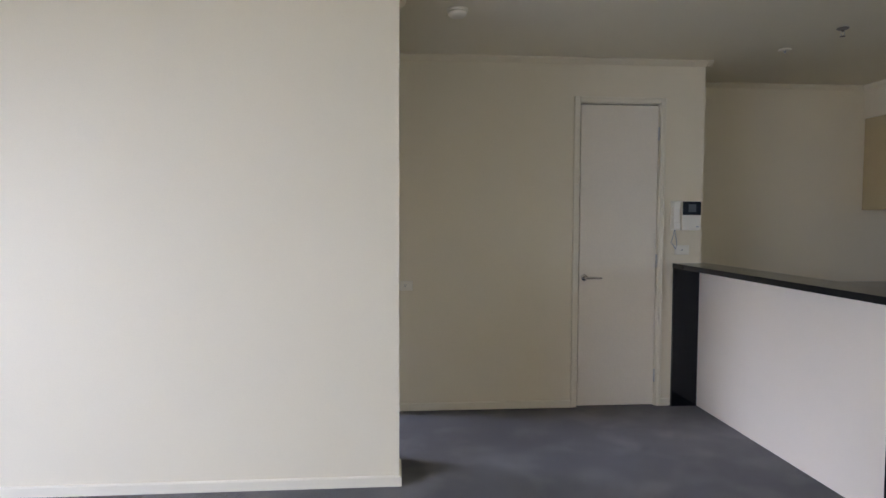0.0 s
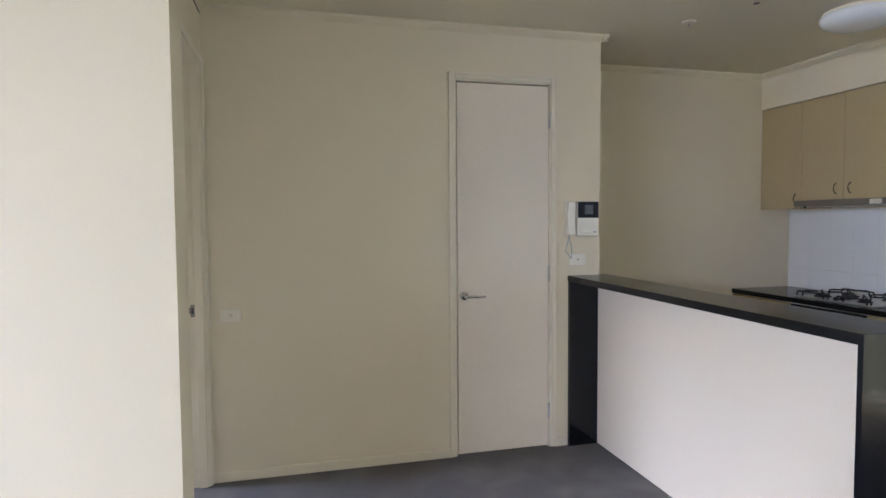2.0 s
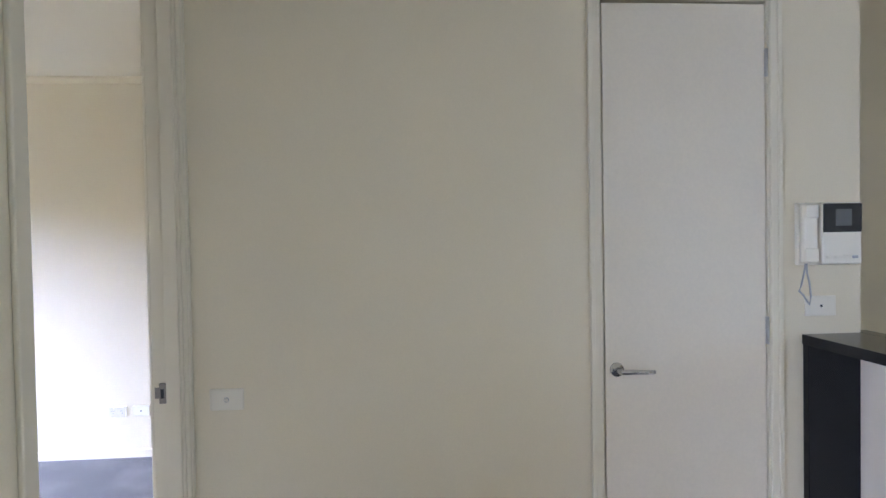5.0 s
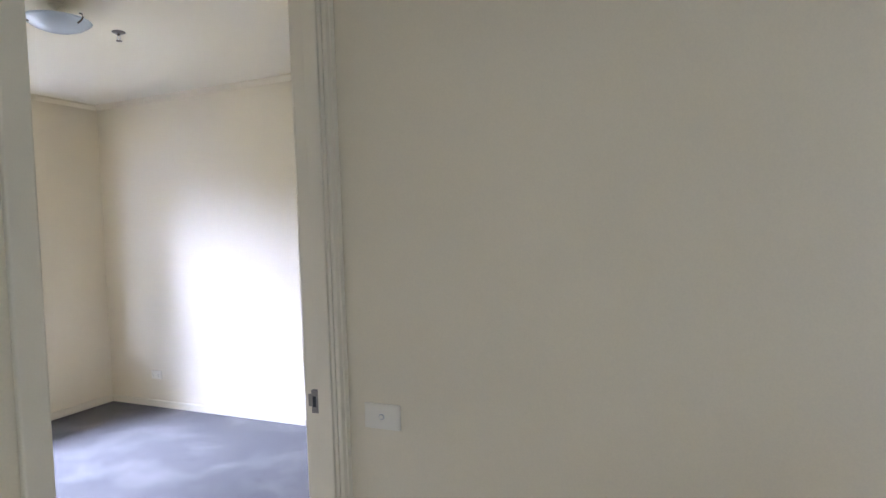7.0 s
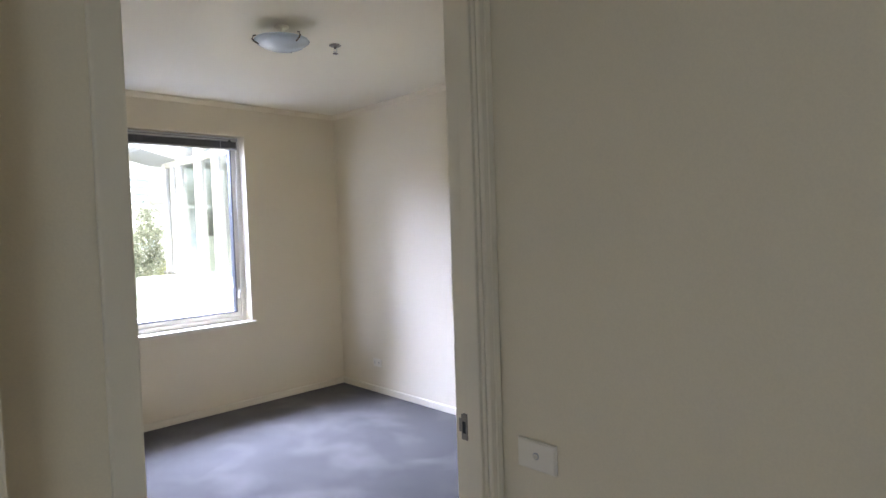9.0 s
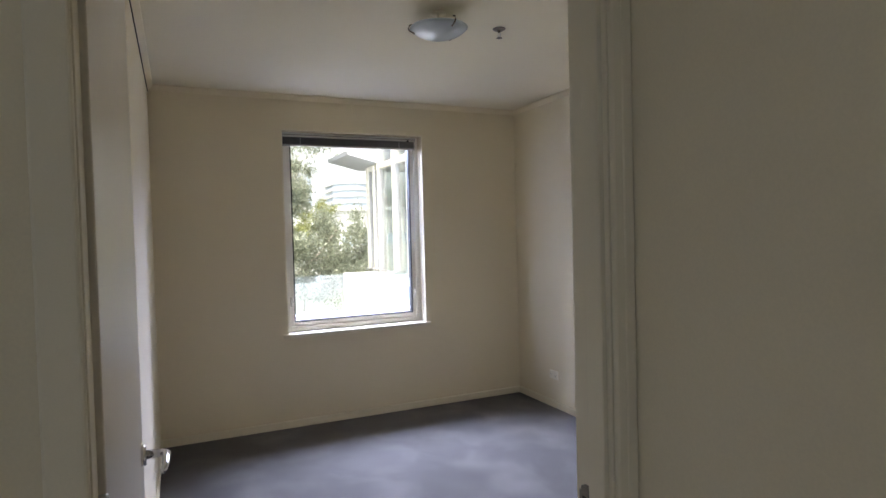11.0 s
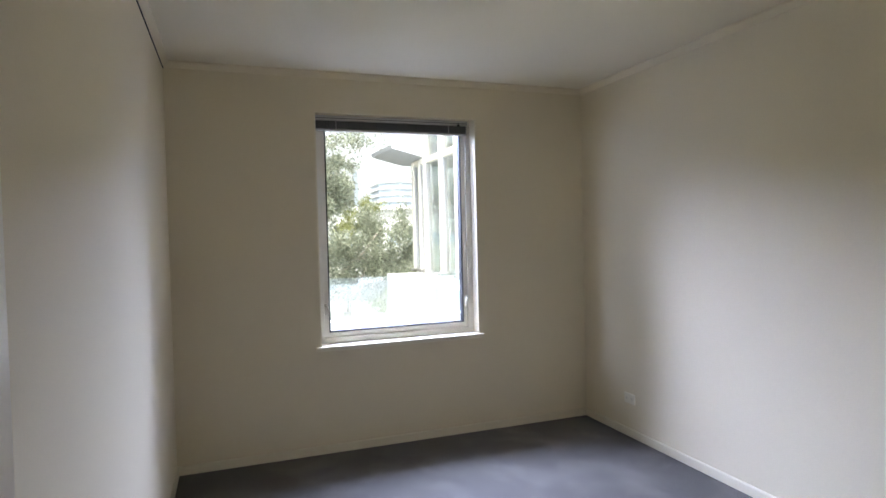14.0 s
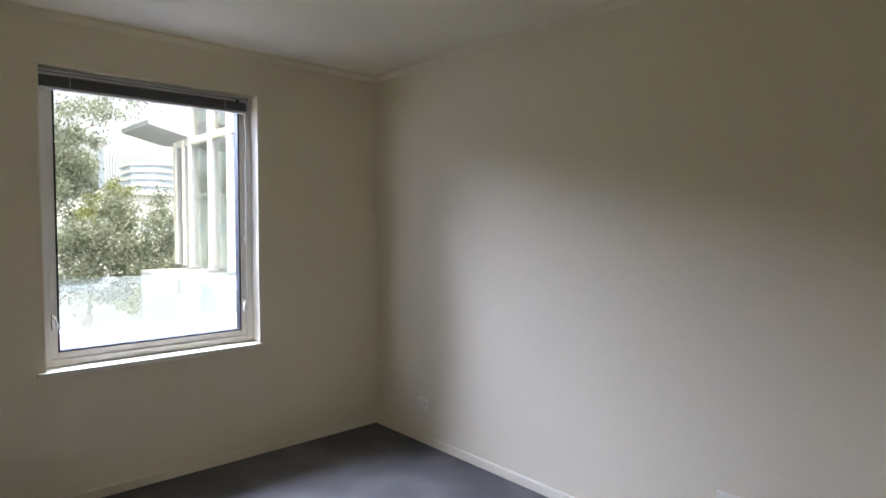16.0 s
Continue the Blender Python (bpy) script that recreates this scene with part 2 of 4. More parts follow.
def sweep(bm, points, radius, seg=8):
    """Adds a round bar bent along points."""
    pts = [Vector(p) for p in points]
    rings = []
    for i, p in enumerate(pts):
        d = (pts[min(i + 1, len(pts) - 1)] - pts[max(i - 1, 0)]).normalized()
        q = d.to_track_quat("Z", "Y").to_matrix()
        rad = radius[i] if isinstance(radius, (list, tuple)) else radius
        rings.append([bm.verts.new(p + q @ Vector((rad * math.cos(2 * math.pi * k / seg), rad * math.sin(2 * math.pi * k / seg), 0))) for k in range(seg)])
    for p, q in zip(rings, rings[1:]):
        for k in range(seg):
            bm.faces.new((p[k], p[(k + 1) % seg], q[(k + 1) % seg], q[k]))
    bm.faces.new(rings[0][::-1])
    bm.faces.new(rings[-1])
    bmesh.ops.recalc_face_normals(bm, faces=bm.faces)
    return bm


def strip(bm, profile, a, b, inward):
    """Adds a moulding from a to b along a wall; profile: (out from the wall, height) pairs, out along inward."""
    a, b, n = Vector(a), Vector(b), Vector(inward)
    ends = [[bm.verts.new(p + n * o + Vector((0, 0, h))) for o, h in profile] for p in (a, b)]
    k = len(profile)
    for i in range(k):
        bm.faces.new((ends[0][i], ends[0][(i + 1) % k], ends[1][(i + 1) % k], ends[1][i]))
    bm.faces.new(ends[0])
    bm.faces.new(ends[1][::-1])
    bmesh.ops.recalc_face_normals(bm, faces=bm.faces)
    return bm


def mesh_of(name, bm, material, smooth=False):
    me = bpy.data.meshes.new(name)
    bm.to_mesh(me)
    bm.free()
    me.materials.append(material)
    if smooth:
        for p in me.polygons:
            p.use_smooth = True
    return me


def part(name, bm, material, parent, label="", smooth=False):
    ob = new(name, mesh_of(name, bm, material, smooth))
    ob.parent = parent
    if label:
        ob["label"] = label
    return ob


def thing(name, label, category, at=(0, 0, 0), group="", kind=""):
    ob = new(name)
    ob.location = at
    ob.empty_display_size = 0.1
    return tagged(ob, label, category, group, kind)


def solid(name, bm, material, label, category, kind="structure", group="", smooth=False):
    return tagged(new(name, mesh_of(name, bm, material, smooth)), label, category, group, kind)


def boxes(*rows, bevel=0.0):
    bm = bmesh.new()
    for r in rows:
        box(bm, *r, bevel=bevel)
    return bm


def local(parent, *rows, bevel=0.0):
    """Boxes given in world metres, for a part of a thing that stands at parent's place."""
    o = parent.location
    bm = boxes(*rows, bevel=bevel)
    bm.transform(Matrix.Translation(-o))
    return bm


def moved(bm, parent):
    bm.transform(Matrix.Translation(-parent.location))
    return bm


# ---- plan ----
CEIL_LIVING, CEIL_BED = 2.677, 2.643
W0_Y, W0_END = 2.822, 0.034          # face and end of the white living room wall
BED_S, BED_N = 3.178, 6.248         # bedroom's side walls
W0_BACK = 3.045
WIN_X = -3.96                       # bedroom's window wall
HALL_X, BED_E = -0.046, -0.146        # two faces of the wall with the bedroom door
JAMB_L, JAMB_R = 3.231, 4.037        # bedroom door opening
W1_Y, W1_END = 4.085, 2.392          # wall with the narrow door
KIT_N, KIT_E = 4.75, 4.566          # kitchen walls
SOUTH, WEST = -5.0, WIN_X
DOOR_H = 2.345

solid("floor", boxes((WEST - 0.22, SOUTH - 0.1, -0.12, KIT_E + 0.1, W0_Y, 0.0), (W0_END - 0.3, W0_Y, -0.12, KIT_E + 0.1, KIT_N + 0.1, 0.0), (WIN_X - 0.22, W0_Y, -0.12, W0_END - 0.3, BED_N + 0.1, 0.0), (W0_END - 0.3, KIT_N + 0.1, -0.12, 0, BED_N + 0.1, 0)),
      CARPET, "dark grey cut-pile carpet with pale brushed patches", "carpet")
solid("wall_living", boxes((WIN_X - 0.22, W0_Y, 0, W0_END, W0_BACK, CEIL_LIVING), (WIN_X - 0.22, W0_BACK, 0, HALL_X, BED_S, CEIL_LIVING)), WALL, "plain off-white painted wall lit by daylight", "wall")
solid("wall_bedroom_door", boxes((BED_E, BED_S, 0, HALL_X, JAMB_L - 0.040, DOOR_H + 0.022), (BED_E, BED_S, DOOR_H + 0.022, HALL_X, W1_Y, CEIL_LIVING),
                                 (BED_E, JAMB_R + 0.022, 0, HALL_X, BED_N, DOOR_H + 0.022), (BED_E, W1_Y, DOOR_H + 0.022, HALL_X, BED_N, CEIL_LIVING)),
      WALL, "cream painted wall around the bedroom doorway", "wall")
solid("wall_narrow_door", boxes((HALL_X, W1_Y, 0, 1.39, W1_Y + 0.1, CEIL_LIVING), (1.39, W1_Y, DOOR_H + 0.02, 2.055, W1_Y + 0.1, CEIL_LIVING), (2.055, W1_Y, 0, W1_END, W1_Y + 0.1, CEIL_LIVING)),
      WALL, "plain cream painted wall beside a narrow door", "wall")
solid("wall_cupboard_side", boxes((W1_END - 0.1, W1_Y + 0.1, 0, W1_END, KIT_N, CEIL_LIVING), (1.2, W1_Y + 0.1, 0, 1.3, KIT_N, CEIL_LIVING)), WALL, "cream painted cupboard side wall", "wall")
solid("wall_kitchen_back", boxes((HALL_X, KIT_N, 0, KIT_E + 0.1, KIT_N + 0.1, CEIL_LIVING)), WALL, "cream painted kitchen wall", "wall")
EY0, EY1, EZ1 = -3.3, 0.3, 2.3      # east window
solid("wall_kitchen_east", boxes((KIT_E, SOUTH, 0, KIT_E + 0.1, EY0, CEIL_LIVING), (KIT_E, EY1, 0, KIT_E + 0.1, KIT_N, CEIL_LIVING), (KIT_E, EY0, EZ1, KIT_E + 0.1, EY1, CEIL_LIVING), (KIT_E, EY0, 0, KIT_E + 0.1, EY1, 0.08)), WALL, "cream painted wall behind the kitchen bench", "wall")
GY0, GY1, GZ1 = -4.6, 1.9, 2.42     # living room's glass front
solid("wall_west", boxes((WEST - 0.22, SOUTH, 0, WEST, GY0, CEIL_LIVING), (WEST - 0.22, GY1, 0, WEST, W0_Y, CEIL_LIVING), (WEST - 0.22, GY0, GZ1, WEST, GY1, CEIL_LIVING)), WALL, "cream wall with a wide glazed opening", "wall")
solid("wall_south", boxes((WEST - 0.22, SOUTH - 0.1, 0, KIT_E + 0.1, SOUTH, CEIL_LIVING)), WALL, "plain cream painted end wall", "wall")
solid("wall_bedroom_north", boxes((WIN_X - 0.22, BED_N, 0, 0, BED_N + 0.1, CEIL_LIVING)), WALL, "plain cream bedroom wall", "wall")
WY0, WY1, WZ0, WZ1 = 4.109, 5.315, 0.748, 2.374
solid("wall_window", boxes((WIN_X - 0.22, BED_S, 0, WIN_X, WY0, CEIL_LIVING), (WIN_X - 0.22, WY1, 0, WIN_X, BED_N, CEIL_LIVING),
                           (WIN_X - 0.22, WY0, 0, WIN_X, WY1, WZ0 - 0.03), (WIN_X - 0.22, WY0, WZ1, WIN_X, WY1, CEIL_LIVING)),
      WALL, "cream bedroom wall with a window opening", "wall")
solid("ceiling_living", boxes((WEST - 0.22, SOUTH - 0.1, CEIL_LIVING, KIT_E + 0.1, W0_Y + 0.1, CEIL_LIVING + 0.15), (HALL_X - 0.05, W0_Y + 0.1, CEIL_LIVING, KIT_E + 0.1, KIT_N + 0.1, CEIL_LIVING + 0.15)),
      CEIL, "flat off-white plaster ceiling", "ceiling")
solid("ceiling_bedroom", boxes((WIN_X, BED_S, CEIL_BED, BED_E, BED_N, CEIL_LIVING), (WIN_X - 0.3, W0_Y + 0.1, CEIL_LIVING, HALL_X - 0.05, BED_N + 0.1, CEIL_LIVING + 0.15)),
      CEIL, "flat off-white bedroom ceiling", "ceiling")

# cornices and skirtings
COVE = [(0, -0.040), (0.005, -0.040), (0.036, -0.013), (0.038, 0), (0, 0)]
SKIRT = [(0, 0), (0.012, 0), (0.012, 0.050), (0.008, 0.056), (0, 0.058)]


def moulding(name, profile, a, b, inward, label):
    solid(name, strip(bmesh.new(), profile, a, b, inward), TRIM if "skirt" in label else WALL, label, "skirting" if "skirt" in label else "cornice")


CL, CB = CEIL_LIVING, CEIL_BED
for n, z, a, b, inward in (("trim", CL, (WEST, W0_Y), (W0_END + 0.045, W0_Y), (0, -1, 0)), ("trim", CL, (W0_END, W0_Y), (W0_END, W0_BACK), (1, 0, 0)),
                           ("trim", CL, (HALL_X, W1_Y), (W1_END + 0.045, W1_Y), (0, -1, 0)), ("trim", CL, (W1_END, W1_Y - 0.045), (W1_END, KIT_N), (1, 0, 0)),
                           ("trim", CL, (W1_END, KIT_N), (4.25, KIT_N), (0, -1, 0)), ("trim", CL, (4.25, KIT_N), (4.25, 1.2), (-1, 0, 0)),
                           ("trim", CB, (WIN_X, BED_S), (BED_E, BED_S), (0, 1, 0)), ("trim", CB, (WIN_X, BED_N), (BED_E, BED_N), (0, -1, 0)),
                           ("trim", CB, (WIN_X, BED_S), (WIN_X, BED_N), (1, 0, 0)), ("trim", CB, (BED_E, BED_S), (BED_E, BED_N), (-1, 0, 0))):
    moulding(n, COVE, (*a, z), (*b, z), inward, "narrow off-white plaster cornice")
for a, b, inward in (((WEST, W0_Y), (W0_END, W0_Y), (0, -1, 0)), ((W0_END, W0_Y - 0.012), (W0_END, W0_BACK), (1, 0, 0)),
                     ((HALL_X, W1_Y), (1.362, W1_Y), (0, -1, 0)), ((2.083, W1_Y), (2.158, W1_Y), (0, -1, 0)), ((WIN_X, BED_S), (BED_E, BED_S), (0, 1, 0)),
                     ((WIN_X, BED_N), (BED_E, BED_N), (0, -1, 0)), ((WIN_X, BED_S), (WIN_X, BED_N), (1, 0, 0)), ((BED_E, JAMB_R + 0.06), (BED_E, BED_N), (-1, 0, 0))):
    moulding("baseboard", SKIRT, (*a, 0), (*b, 0), inward, "low off-white painted skirting board")

# dark strips painted for the shade in cracked gaps along two cornices
solid("trim", boxes((WIN_X, BED_S, CB - 0.0445, BED_E, BED_S + 0.0055, CB - 0.040)), DARK, "dark hairline strip for the shaded gap under the cornice", "cornice")
solid("trim", boxes((HALL_X, W0_BACK, CL - 0.0445, HALL_X + 0.004, W1_Y, CL - 0.040)), DARK, "dark hairline strip for the shaded gap under the cornice", "cornice")
moulding("trim", COVE, (HALL_X, W0_BACK, CL), (HALL_X, W1_Y, CL), (1, 0, 0), "narrow off-white plaster cornice")


# ---- doors ----
def lever(parent, x, y, z, out, toward, label, base):
    """A lever handle on a round rose: out is the way off the leaf (+1 or -1 in y), toward the way the lever points in x."""
    bm = tube(bmesh.new(), (x, y, z), (x, y + out * 0.010, z), 0.026, 0.024, 24)
    pts = [(x, y + out * 0.008, z), (x, y + out * 0.040, z), (x + toward * 0.006, y + out * 0.050, z), (x + toward * 0.016, y + out * 0.055, z + 0.001),
           (x + toward * 0.05, y + out * 0.055, z + 0.001), (x + toward * 0.09, y + out * 0.054, z - 0.001), (x + toward * 0.122, y + out * 0.050, z - 0.002)]
    sweep(bm, pts, [0.011, 0.010, 0.010, 0.010, 0.009, 0.008, 0.007], 12)
    bm.transform(Matrix.Translation(-base))
    h = part("handle", bm, CHROME, parent, label, True)
    return h


def hinge(parent, x, y, z, axis):
    """A butt hinge: knuckle and a plate with three screw holes."""
    h = part("hinge", moved(tube(bmesh.new(), (x, y, z - 0.05), (x, y, z + 0.05), 0.0065, seg=12), parent), STEEL, parent, "satin steel butt hinge", True)
    if axis == "x":
        part("hinge_plate", local(parent, (x - 0.0015, y - 0.034, z - 0.05, x + 0.0015, y - 0.004, z + 0.05)), TRIM, h)
        for dz in (-0.035, 0.0, 0.035):
            part("screw", moved(tube(bmesh.new(), (x + 0.0012, y - 0.020, z + dz), (x + 0.0024, y - 0.020, z + dz), 0.0042, seg=12), parent), DARK, h)
    return h


# narrow door in the cream wall
d1 = thing("door_1", "closed narrow flush door, satin off-white paint", "door", (1.722, W1_Y, 0), kind="structure")
part("leaf", local(d1, (1.420, W1_Y + 0.006, 0.008, 2.029, W1_Y + 0.042, 2.334), bevel=0.002), DOOR, d1)
part("jamb", local(d1, (1.39, W1_Y, 0, 1.413, W1_Y + 0.1, DOOR_H)), TRIM, d1)
part("jamb", local(d1, (2.033, W1_Y, 0, 2.055, W1_Y + 0.1, DOOR_H)), TRIM, d1)
part("head", local(d1, (1.39, W1_Y, DOOR_H - 0.003, 2.055, W1_Y + 0.1, DOOR_H + 0.02)), TRIM, d1)
# dark slab across the opening; the shade in the leaf's gap is its colour
part("stop", local(d1, (1.413, W1_Y + 0.044, 0, 2.033, W1_Y + 0.1, DOOR_H - 0.003)), DARK, d1)


def architrave(parent, x0, x1, y, z1, w, side):
    """Moulded casing round an opening on a wall that faces -y."""
    for a, b in ((x0 - w, x0), (x1, x1 + w)):
        outer = a if a < x0 else b
        inner = b if a < x0 else a
        bm = box(bmesh.new(), a, y - 0.013, 0, b, y, z1 + w, 0.004)
        box(bm, min(outer, outer + (inner - outer) * 0.4), y - 0.019, 0, max(outer, outer + (inner - outer) * 0.4), y - 0.012, z1 + w, 0.003)
        part("architrave", moved(bm, parent), TRIM, parent)
    bm = box(bmesh.new(), x0, y - 0.013, z1, x1, y, z1 + w, 0.004)
    box(bm, x0, y - 0.019, z1 + w * 0.6, x1, y - 0.012, z1 + w, 0.003)
    part("architrave", moved(bm, parent), TRIM, parent)


architrave(d1, 1.404, 2.040, W1_Y, 2.350, 0.042, -1)
lever(d1, 1.462, W1_Y + 0.006, 1.012, -1, 1, "satin chrome lever handle on a round rose", d1.location)
for hz in (0.24, 1.14, 2.12):
    hinge(d1, 2.031, W1_Y + 0.001, hz, "y")

# bedroom doorway: lining, casing and the leaf standing open along the side wall
d2 = thing("door_2", "open flush bedroom door with satin paint and worn edge, in a white lining", "door", (-0.11, 3.217, 0), kind="structure")
part("jamb", local(d2, (-0.092, JAMB_L - 0.040, 0, HALL_X, JAMB_L, DOOR_H), (BED_E, JAMB_L - 0.040, 0, -0.092, JAMB_L - 0.031, DOOR_H), bevel=0.002), TRIM, d2)
bm = box(bmesh.new(), HALL_X, JAMB_L - 0.050, 0, HALL_X + 0.013, JAMB_L - 0.002, DOOR_H + 0.045, 0.004)
part("architrave", moved(bm, d2), TRIM, d2)
part("jamb", local(d2, (BED_E, JAMB_R, 0, HALL_X, JAMB_R + 0.022, DOOR_H), bevel=0.002), TRIM, d2)
part("head", local(d2, (BED_E, JAMB_L - 0.022, DOOR_H, HALL_X, JAMB_R + 0.022, DOOR_H + 0.022)), TRIM, d2)
part("stop", local(d2, (-0.101, JAMB_R - 0.012, 0, -0.055, JAMB_R, DOOR_H), bevel=0.002), TRIM, d2)
bm = box(bmesh.new(), HALL_X, JAMB_R + 0.004, 0, HALL_X + 0.013, W1_Y - 0.002, DOOR_H + 0.045, 0.004)
box(bm, HALL_X + 0.010, JAMB_R + 0.024, 0, HALL_X + 0.016, W1_Y - 0.002, DOOR_H + 0.045, 0.004, 3)
part("architrave", moved(bm, d2), TRIM, d2)
part("architrave", local(d2, (HALL_X, JAMB_L, DOOR_H + 0.004, HALL_X + 0.013, JAMB_R + 0.004, DOOR_H + 0.045), bevel=0.004), TRIM, d2)
part("architrave", local(d2, (BED_E - 0.013, JAMB_R + 0.004, 0, BED_E, JAMB_R + 0.045, DOOR_H + 0.045), bevel=0.004), TRIM, d2)
strike = part("strike_plate", local(d2, (-0.122, JAMB_R - 0.0135, 0.965, -0.100, JAMB_R - 0.002, 1.032), (-0.140, JAMB_R - 0.004, 0.980, -0.122, JAMB_R - 0.002, 1.017), bevel=0.001), WORN, d2, "worn grey-brown steel strike plate")
part("latch_hole", local(d2, (-0.117, JAMB_R - 0.0145, 0.983, -0.106, JAMB_R - 0.0125, 1.014)), DARK, strike)
LEAF_Y0, LEAF_Y1, LEAF_X0, LEAF_X1 = 3.204, 3.240, -0.852, -0.096
leaf2 = part("leaf", local(d2, (LEAF_X0, LEAF_Y0, 0.010, LEAF_X1, LEAF_Y1, 2.338), bevel=0.002), DOOR_GLOSS_LIT, d2)
lever(leaf2, LEAF_X0 + 0.060, LEAF_Y1, 1.005, 1, 1, "satin chrome lever handle on a round rose", d2.location)
for hz in (0.24, 1.14, 2.12):
    hinge(d2, LEAF_X1 + 0.003, LEAF_Y1 - 0.004, hz, "x")


# ---- wall fittings ----
def wall_plate(name, label, x, y, z, out, w=0.115, h=0.074, dot="button", group="wall plates"):
    """A flat plate with a rim and its rocker, button or holes, on a wall that faces along y."""
    t = thing(name, label, "switch" if dot == "button" else "power outlet", (x, y, z), group)
    part("plate", local(t, (x - w / 2, y, z - h / 2, x + w / 2, y + out * 0.009, z + h / 2), bevel=0.003), PLASTIC, t)
    part("rim", local(t, (x - w / 2 + 0.004, y + out * 0.008, z - h / 2 + 0.004, x + w / 2 - 0.004, y + out * 0.0105, z + h / 2 - 0.004), bevel=0.001), PLASTIC, t)
    if dot == "button":
        part("ring", moved(tube(bmesh.new(), (x, y + out * 0.009, z), (x, y + out * 0.0115, z), 0.0085, seg=20), t), GREYPL, t, "", True)
        part("button", moved(tube(bmesh.new(), (x, y + out * 0.009, z), (x, y + out * 0.0135, z), 0.007, 0.0065, seg=20), t), PLASTIC, t, "", True)
    elif dot == "hole":
        part("hole", moved(tube(bmesh.new(), (x, y + out * 0.009, z), (x, y + out * 0.0112, z), 0.005, seg=14), t), DARK, t)
    else:
        for sx in (-0.03, 0.03):
            for dx, dz in ((-0.006, 0.004), (0.006, 0.004), (0, -0.010)):
                part("socket_slot", local(t, (x + sx + dx - 0.0012, y + out * 0.0095, z + dz - 0.004, x + sx + dx + 0.0012, y + out * 0.0112, z + dz + 0.004)), DARK, t)
            part("rocker", local(t, (x + sx - 0.005, y + out * 0.009, z + 0.018, x + sx + 0.005, y + out * 0.013, z + 0.029), bevel=0.001), PLASTIC, t)
    return t


wall_plate("light_switch", "white light switch plate with a round button beside the doorway", 0.081, W1_Y, 0.957, -1)
wall_plate("cable_plate", "small white outlet plate with one dark hole under the intercom", 2.231, W1_Y, 1.226, -1, 0.118, 0.074, "hole")
wall_plate("power_outlet", "white double power outlet low on the bedroom wall", -1.304, BED_N, 0.325, -1, dot="power")
wall_plate("aerial_outlet", "white outlet plate with one hole low on the bedroom wall", -1.146, BED_N, 0.325, -1, dot="hole")
wall_plate("power_outlet", "white double power outlet near the bedroom corner", -3.394, BED_N, 0.279, -1, dot="power")

ic = thing("intercom", "white wall intercom with a dark screen and a handset", "intercom", (2.25, W1_Y, 1.49))
part("back_plate", local(ic, (2.143, W1_Y - 0.020, 1.378, 2.366, W1_Y, 1.606), bevel=0.005), PLASTIC, ic)
part("body", local(ic, (2.214, W1_Y - 0.052, 1.380, 2.366, W1_Y - 0.019, 1.604), bevel=0.007), PLASTIC, ic)
bz = part("screen_bezel", local(ic, (2.217, W1_Y - 0.056, 1.497, 2.363, W1_Y - 0.050, 1.601), bevel=0.004), SCREEN, ic, "dark screen surround")
part("screen", local(ic, (2.262, W1_Y - 0.0575, 1.520, 2.322, W1_Y - 0.0555, 1.580)), LCD, bz)
hs = part("handset", local(ic, (2.146, W1_Y - 0.048, 1.386, 2.204, W1_Y - 0.022, 1.602), bevel=0.010), PLASTIC, ic)
part("ear_piece", local(ic, (2.149, W1_Y - 0.056, 1.548, 2.201, W1_Y - 0.046, 1.598), bevel=0.006), PLASTIC, hs)
part("mouth_piece", local(ic, (2.149, W1_Y - 0.056, 1.390, 2.201, W1_Y - 0.046, 1.440), bevel=0.006), PLASTIC, hs)
for k in range(4):
    part("button", local(ic, (2.228 + k * 0.033, W1_Y - 0.055, 1.402, 2.250 + k * 0.033, W1_Y - 0.050, 1.412), bevel=0.002), GREYPL if k == 3 else PLASTIC, ic)
cordpts = [(2.166, W1_Y - 0.030, 1.384), (2.160, W1_Y - 0.030, 1.350), (2.146, W1_Y - 0.034, 1.305), (2.138, W1_Y - 0.034, 1.285), (2.155, W1_Y - 0.032, 1.270), (2.178, W1_Y - 0.026, 1.240),
           (2.186, W1_Y - 0.022, 1.232), (2.190, W1_Y - 0.024, 1.262), (2.184, W1_Y - 0.026, 1.310), (2.174, W1_Y - 0.026, 1.350), (2.172, W1_Y - 0.026, 1.384)]
part("cord", moved(sweep(bmesh.new(), cordpts, 0.0032, 6), ic), GREYPL, ic, "looped grey handset cord", True)


ic.location = ic.location + Vector((-0.009, 0, 0))


# ---- ceiling fittings ----
def sprinkler(x, y, z):
    t = thing("fire_sprinkler", "small metal fire sprinkler head on the ceiling", "sprinkler", (x, y, z), "sprinklers")
    part("escutcheon", lathe(bmesh.new(), [(0.0, 0), (0.034, 0), (0.036, -0.004), (0.026, -0.010), (0.012, -0.012), (0.0, -0.012)], (0, 0, 0), 24), WORN, t, "", True)
    part("body", tube(bmesh.new(), (0, 0, -0.010), (0, 0, -0.022), 0.008, seg=12), BRONZE, t, "", True)
    part("frame_arm", sweep(bmesh.new(), [(0.008, 0, -0.022), (0.014, 0, -0.034), (0.006, 0, -0.048), (0, 0, -0.052)], 0.0025, 6), STEEL, t)
    part("frame_arm", sweep(bmesh.new(), [(-0.008, 0, -0.022), (-0.014, 0, -0.034), (-0.006, 0, -0.048), (0, 0, -0.052)], 0.0025, 6), STEEL, t)
    part("deflector", lathe(bmesh.new(), [(0, -0.050), (0.016, -0.051), (0.016, -0.053), (0, -0.054)], (0, 0, 0), 16), BRONZE, t)
    return t


